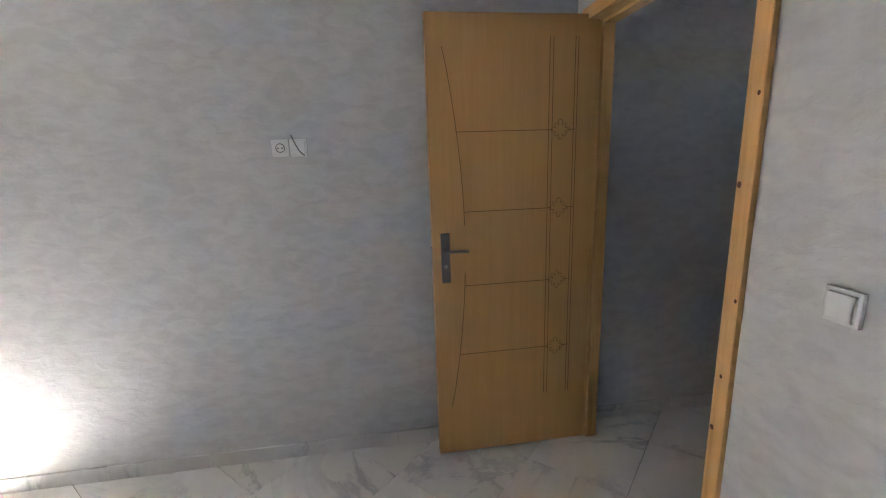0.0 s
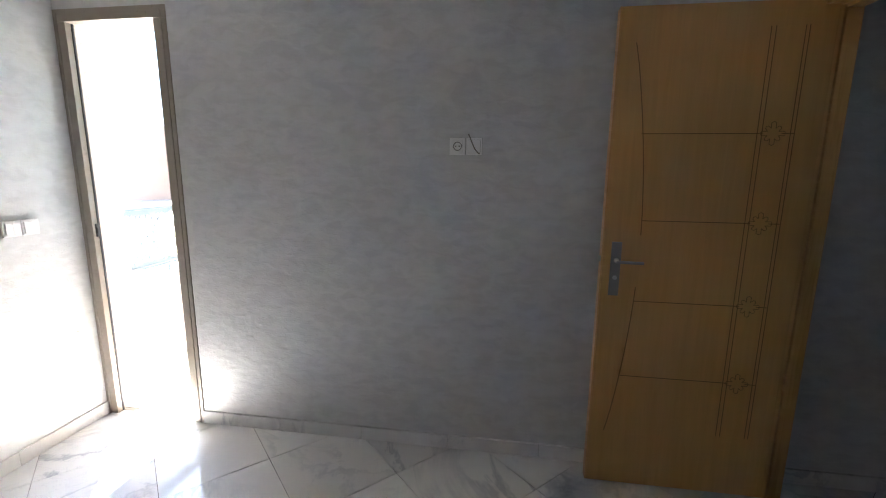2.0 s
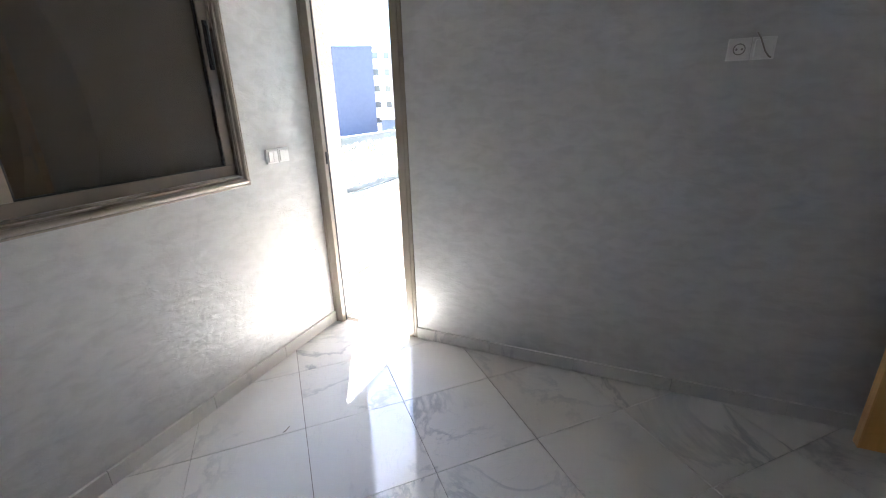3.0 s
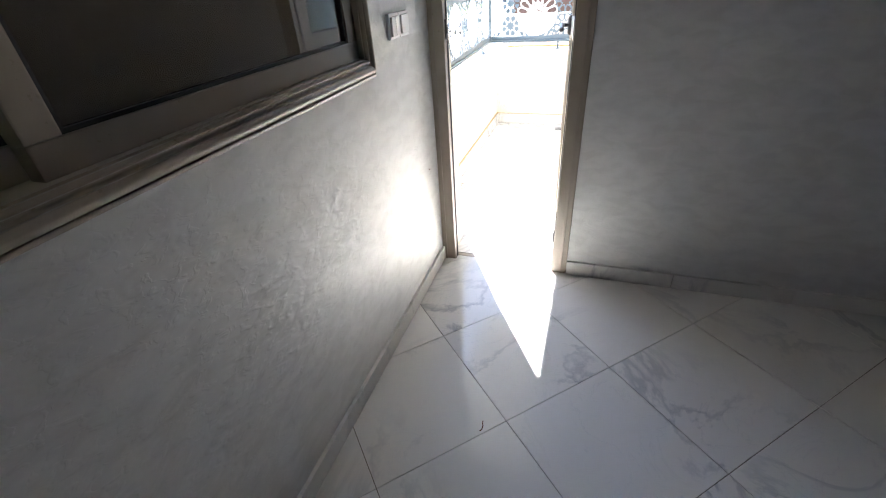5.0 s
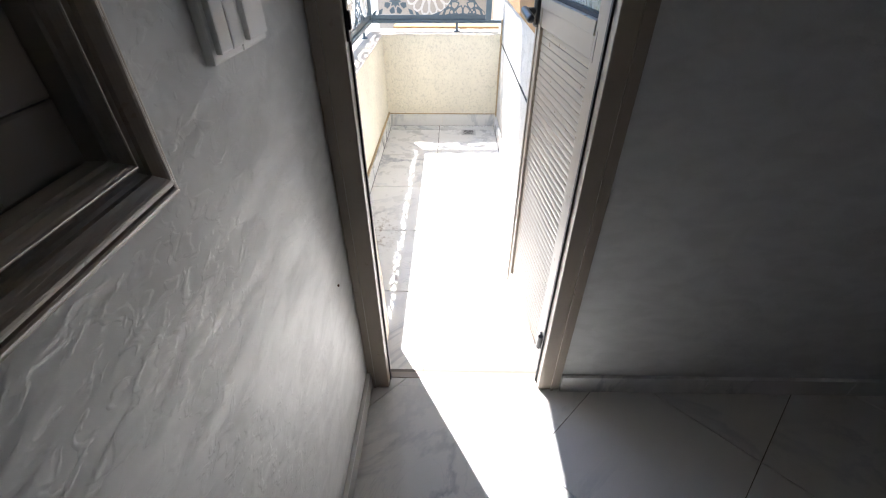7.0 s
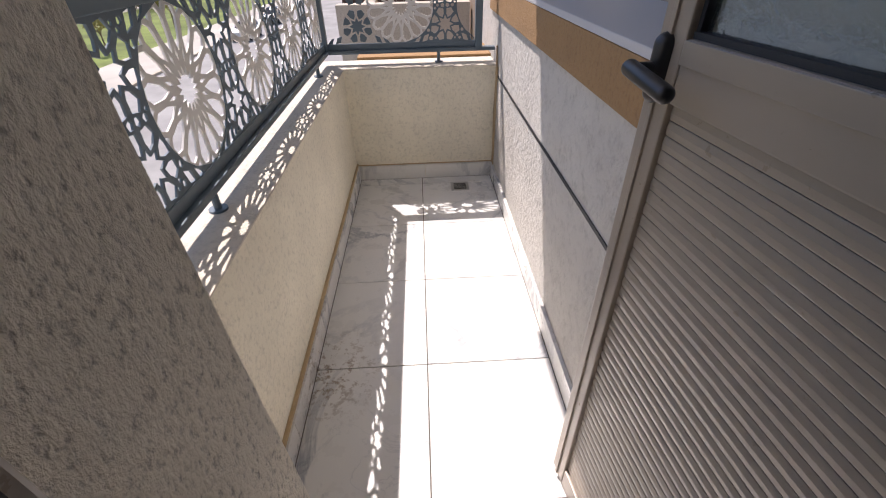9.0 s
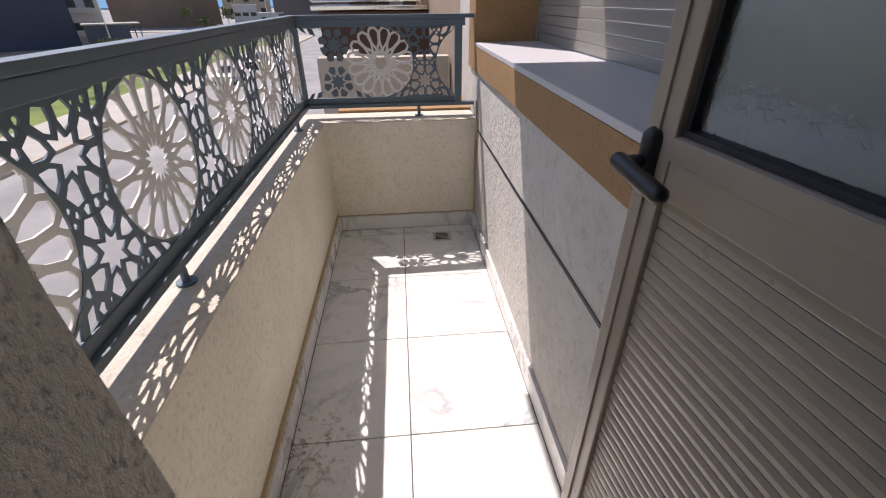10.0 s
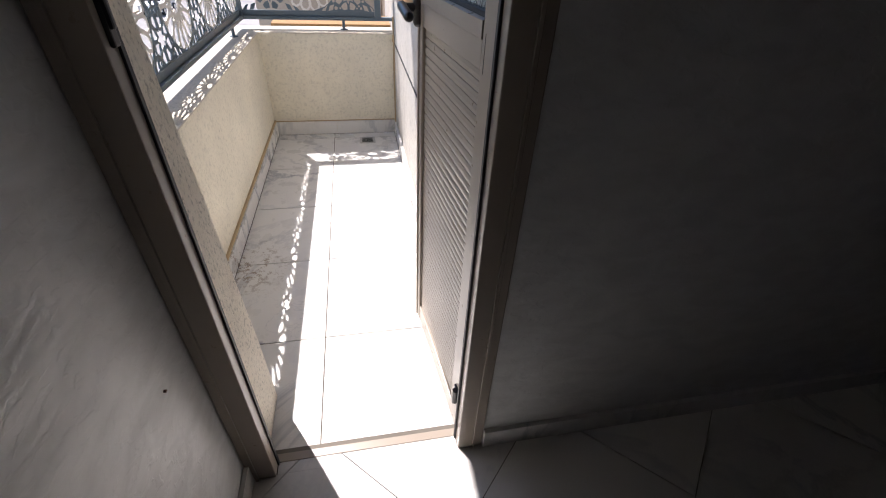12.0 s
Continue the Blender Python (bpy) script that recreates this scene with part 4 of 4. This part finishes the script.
def car(name, label, m, paint, tall=1.48):
    """A parked hatchback; local x along it, z up."""
    c = thing(name, label, "car", "cars parked across the street", at=m)
    low = [(-2.1, 0.35), (-2.08, 0.80), (-1.75, 0.93), (-0.95, 0.98), (1.75, 0.98), (2.02, 0.90), (2.08, 0.40), (1.9, 0.28), (-1.95, 0.28)]
    bm = bmesh.new()
    prism(bm, low, 1.66, Matrix.Translation((0, -0.83, 0)))
    part("body", bm, paint, c)
    bm = bmesh.new()
    prism(bm, [(-0.98, 0.97), (-0.25, tall), (1.15, tall), (1.78, 0.97)], 1.44, Matrix.Translation((0, -0.72, 0)))
    cab = part("cabin", bm, paint, c)
    for y in (-0.727, 0.722):
        for pane in ([(-0.72, 1.02), (-0.22, tall - 0.08), (0.40, tall - 0.08), (0.40, 1.02)], [(0.47, 1.02), (0.47, tall - 0.08), (1.08, tall - 0.08), (1.50, 1.02)]):
            bm = bmesh.new()
            prism(bm, pane, 0.005, Matrix.Translation((0, y, 0)))
            part("side_window", bm, CAR_GLASS, cab)
    for xa, za, xb, zb in ((-0.985, 0.99, -0.28, tall - 0.01), (1.18, tall - 0.01, 1.785, 0.99)):
        bm = bmesh.new()
        prism(bm, [(xa, za), (xb, zb), (xb + 0.012, zb), (xa + 0.012, za)], 1.28, Matrix.Translation((0, -0.64, 0)))
        part("windscreen", bm, CAR_GLASS, cab)
    for x in (-1.32, 1.30):
        for y in (-0.80, 0.80):
            bm = bmesh.new()
            rod(bm, (x, y - 0.10, 0.31), (x, y + 0.10, 0.31), 0.31, 16)
            w = part("wheel", bm, TYRE, c)
            bm = bmesh.new()
            rod(bm, (x, y - 0.11, 0.31), (x, y + 0.11, 0.31), 0.18, 12)
            part("rim", bm, STEEL, w)
    return c


PAINTS = {"silver": (0.55, 0.56, 0.57), "white": (0.75, 0.75, 0.74), "dark grey": (0.06, 0.065, 0.07), "black": (0.02, 0.02, 0.022)}
for k, (az, d, col, turn) in enumerate(((23.0, 114, "silver", 8), (21.1, 112, "dark grey", 70), (19.0, 113, "white", 12), (17.2, 115, "dark grey", 20), (19.6, 136, "silver", 5), (18.0, 138, "white", 5), (15.8, 142, "black", 0))):
    p = mat(col + " car paint", PAINTS[col], 0.25, 0.2)
    car("car", f"{col} hatchback parked along the cross street", pose(*bearing(az, d), 0, 0, turn), p)
random.seed(9)
for k, (x, y, col) in enumerate(((-18.6, 58, "black"), (-18.4, 47.5, "silver"))):
    car("car", f"{col} hatchback parked at the kerb", pose(x, y, GZ, 0, 0, 90), mat(col + " kerbside paint", PAINTS[col], 0.25, 0.2))


def shrub(name, label, x, y, height, spread, trunk, seed, leaf=0.16, count=260, tone=LEAF):
    """A trunk that forks into limbs, and a loose crown of many folded leaf clumps."""
    rng = random.Random(seed)
    t = thing(name, label, "tree" if trunk > 0.5 else "bush", at=(x, y, GZ + 0.08))
    bm = bmesh.new()
    tips = []
    if trunk > 0.2:
        rod(bm, (0, 0, 0), (0.05, 0, trunk), 0.07, 8, 0.05)
    for k in range(6):
        a = k * 1.05 + rng.uniform(-0.3, 0.3)
        tip = Vector((math.cos(a) * spread * 0.6, math.sin(a) * spread * 0.6, trunk + (height - trunk) * rng.uniform(0.45, 0.85)))
        rod(bm, (0.05, 0, trunk * 0.95), tip, 0.04, 6, 0.012)
        tips.append(tip)
    part("trunk", bm, BARK, t)
    verts, faces = [], []
    for k in range(count):
        c = rng.choice(tips) + Vector((rng.gauss(0, spread * 0.30), rng.gauss(0, spread * 0.30), rng.gauss(0, (height - trunk) * 0.17)))
        q = Euler((rng.uniform(0, 6.3), rng.uniform(0, 6.3), rng.uniform(0, 6.3))).to_matrix()
        s = leaf * rng.uniform(0.6, 1.5)
        n = len(verts)
        verts += [tuple(c + q @ Vector(p)) for p in ((-s, 0, 0), (0, -s * 0.5, s * 0.2), (s, 0, 0), (0, s * 0.5, s * 0.2))]
        faces += [(n, n + 1, n + 2), (n, n + 2, n + 3)]
    me = bpy.data.meshes.new("crown")
    me.from_pydata(verts, [], faces)
    me.materials.append(tone)
    cr = new("crown", me)
    cr.parent = t
    return t


YELLOW = paint_speckled("yellowing leaves", (0.22, 0.19, 0.05), 0.7, 0, 0.3, 6, 0.1)
for k, (az, d) in enumerate(((30.0, 84), (29.1, 86), (28.3, 82), (27.3, 85), (29.5, 80), (27.8, 79))):
    p = bearing(az, d)
    shrub("bush", "dusty green bush on the dry lot", p.x, p.y, 1.8, 1.5, 0.15, 20 + k, 0.2, 220, YELLOW if k % 2 else LEAF)
for k, (az, d, h) in enumerate(((22.4, 142, 5.0), (20.9, 128, 3.0), (18.5, 150, 5.2))):
    p = bearing(az, d)
    shrub("tree", "young street tree with a loose green crown", p.x, p.y, h, 1.4, h * 0.4, 40 + k, 0.26, 260)
for k, (x, y) in enumerate(((-27.5, 41), (-29.0, 56), (-33, 73), (-28, 86), (-36, 96))):
    shrub("tree", "thin yellowing sapling on the lawn", x, y, 2.6, 0.8, 1.5, 60 + k, 0.14, 160, YELLOW)


def street_lamp(x, y, turn):
    t = thing("street_lamp", "tall grey double-arm street lamp", "street lamp", "street lamps along the street", at=pose(x, y, GZ, 0, 0, turn))
    bm = bmesh.new()
    rod(bm, (0, 0, 0), (0, 0, 10), 0.10, 10, 0.06)
    pole = part("pole", bm, STEEL, t)
    for s in (-1, 1):
        bm = bmesh.new()
        rod(bm, (0, 0, 9.9), (s * 2.0, 0, 10.6), 0.05, 8, 0.04)
        part("arm", bm, STEEL, t)
        boxes("lamp_head", STEEL, t, [(s * 2.3 - 0.4, s * 2.3 + 0.4, -0.14, 0.14, 10.56, 10.70)], 0.03)


for az, d in ((14.4, 105), (17.8, 170), (29.6, 92)):
    p = bearing(az, d)
    street_lamp(p.x, p.y, 20)

# ---- the neighbouring flat ----
BROWN = roughcast("light brown render", (0.34, 0.255, 0.185), 100, 0.4)
GREIGE = roughcast("greige render", (0.50, 0.455, 0.395), 100, 0.4)
structure(boxes("neighbour_facade", BROWN, None, [(XF + 0.02, -1.0, 5.581, 9.0, GZ, 6.0)]), "light brown rendered facade of the next flat", "facade")
structure(boxes("neighbour_facade", OCHRE, None, [(XF + 0.05, -1.0, 9.001, 14.0, GZ, 6.0)]), "ochre rendered facade of the next building", "facade")
structure(boxes("neighbour_facade", MAROON, None, [(-2.75, -1.0, 14.0, 15.0, GZ, 6.0)]), "brown rendered wing of the next building", "facade")
structure(boxes("neighbour_balcony", GREIGE, None, [(-2.86, XF, 6.30, 6.45, -0.2, 0.83), (-2.86, XF, 6.45, 8.9, -0.2, 0.0), (-2.86, -2.72, 6.45, 8.9, 0.0, 0.66)]), "greige rendered parapet of the next balcony", "parapet")
structure(boxes("neighbour_ledge", OCHRE, None, [(-2.56, XF - 0.002, 5.04, 5.40, 0.30, 0.672)]), "ochre rendered ledge between two balconies", "ledge")
CHROME = mat("polished stainless tube", (0.72, 0.72, 0.70), 0.14, 1.0)
grille = thing("window_grille", "bulging polished stainless window grille on the next facade", "grille")
GX0, GX1, GY0, GY1, GB, GT = -3.35, -1.90, 9.55, 11.2, 1.22, 2.75
for k in range(9):
    y = GY0 + (GY1 - GY0) * k / 8
    bm = bmesh.new()
    curve = [(GX0 - 0.48 * math.sin(math.pi * min(u / 0.72, 1.0)) ** 0.9 + (0.10 if u > 0.72 else 0), GB + (GT - GB) * u) for u in [i / 16 for i in range(17)]]
    tube(bm, [(xa, y, za) for xa, za in curve], 0.011, 6)
    part("bar", bm, CHROME, grille)
for k in range(9):
    x = GX0 + (GX1 - GX0) * k / 8
    bm = bmesh.new()
    rod(bm, (x, GY0, GB), (x, GY0, GT), 0.012, 8)
    part("bar", bm, CHROME, grille)
for z in (GB + 0.02, GB + 0.42, GB + 0.82, GT):
    bm = bmesh.new()
    rod(bm, (GX0, GY0, z), (GX1 + 0.1, GY0, z), 0.016, 8)
    part("cross_bar", bm, CHROME, grille)
for z, r in ((GB + 0.3, 0.38), (GB + 0.55, 0.48), (GB + 0.85, 0.40)):
    bm = bmesh.new()
    rod(bm, (GX0 - r, GY0, z), (GX0 - r, GY1, z), 0.012, 8)
    part("cross_bar", bm, CHROME, grille)
boxes("base_plate", CHROME, grille, [(GX0 - 0.05, -1.70, GY0 - 0.05, GY1, GB - 0.10, GB - 0.04)], 0.01)
structure(boxes("neighbour_pier", WHITEWASH, None, [(-2.3, -2.05, 11.6, 12.0, -0.5, 6.0)]), "white rendered pier", "pier")
structure(boxes("neighbour_wall", MAROON, None, [(-3.05, -2.62, 11.6, 12.0, -0.5, 6.0), (-2.5, -2.38, 11.5, 11.62, -0.5, 6.0)]), "brown rendered wall panel", "wall")
structure(boxes("neighbour_bay", MAROON, None, [(-3.30, XF + 0.05, 9.58, 11.3, GZ, 1.10)]), "brown rendered projecting bay under the grille", "facade")

# ---- marble floor tiles, laid diagonally ----
floor = bpy.data.objects["floor"]
T, G = 0.478, 0.0026
D = T * math.sqrt(2)
ORIGIN = (-1.525, 1.716)
half = T / 2 - G / 2


def clipped(poly, x0, x1, y0, y1):
    for axis, lim, keep in ((0, x0, 1), (0, x1, -1), (1, y0, 1), (1, y1, -1)):
        out = []
        for a, b in zip(poly, poly[1:] + poly[:1]):
            ia, ib = (a[axis] - lim) * keep >= 0, (b[axis] - lim) * keep >= 0
            if ia:
                out.append(a)
            if ia != ib:
                u = (lim - a[axis]) / (b[axis] - a[axis])
                out.append((a[0] + u * (b[0] - a[0]), a[1] + u * (b[1] - a[1])))
        poly = out
        if not poly:
            return []
    return poly


def slab(poly, z0, z1, c):
    bm = bmesh.new()
    top = [bm.verts.new((x - c[0], y - c[1], z1)) for x, y in poly]
    low = [bm.verts.new((x - c[0], y - c[1], z0)) for x, y in poly]
    bm.faces.new(top)
    n = len(poly)
    for i in range(n):
        bm.faces.new((top[i], low[i], low[(i + 1) % n], top[(i + 1) % n]))
    return bm


shared = None
for i in range(-16, 17):
    for j in range(-16, 17):
        cx, cy = ORIGIN[0] + (i + j) * D / 2, ORIGIN[1] + D / 2 + (i - j) * D / 2
        r = half * math.sqrt(2)
        poly = [(cx + r, cy), (cx, cy + r), (cx - r, cy), (cx, cy - r)]
        for (x0, x1, y0, y1) in ((XW + 0.001, 3.2, YS, YN), (DX0 + 0.072, DX1 - 0.073, YN + 0.0005, FY1 - 0.013)):
            cut = clipped(poly, x0, x1, y0, y1)
            if len(cut) < 3:
                continue
            area = abs(sum(a[0] * b[1] - b[0] * a[1] for a, b in zip(cut, cut[1:] + cut[:1]))) / 2
            if area < 0.0005:
                continue
            if area > T * T * 0.985 and shared:
                me = shared
            else:
                me = mesh_of("tile", slab(cut, -0.006, 0.0, (cx, cy)), MARBLE)
                if area > T * T * 0.985:
                    shared = me
            ob = new("tile", me)
            ob.parent = floor
            ob.location = (cx, cy, 0)

GB2 = 0.0022
slab_ob = bpy.data.objects["balcony_slab"]
XS = [PX + 0.018, -2.204, XF - 0.014]
YT = [2.376, 2.795, 3.271, 3.748, 4.222, 4.700, PY - 0.020]
for x0, x1 in zip(XS, XS[1:]):
    for y0, y1 in zip(YT, YT[1:]):
        cut = [(x0 + GB2, y0 + GB2), (x1 - GB2, y0 + GB2), (x1 - GB2, y1 - GB2), (x0 + GB2, y1 - GB2)]
        c = ((x0 + x1) / 2, (y0 + y1) / 2)
        ob = new("tile", mesh_of("tile", slab(cut, FB - 0.006, FB, c), MARBLE_OUT))
        ob.parent = slab_ob
        ob.location = (*c, 0)
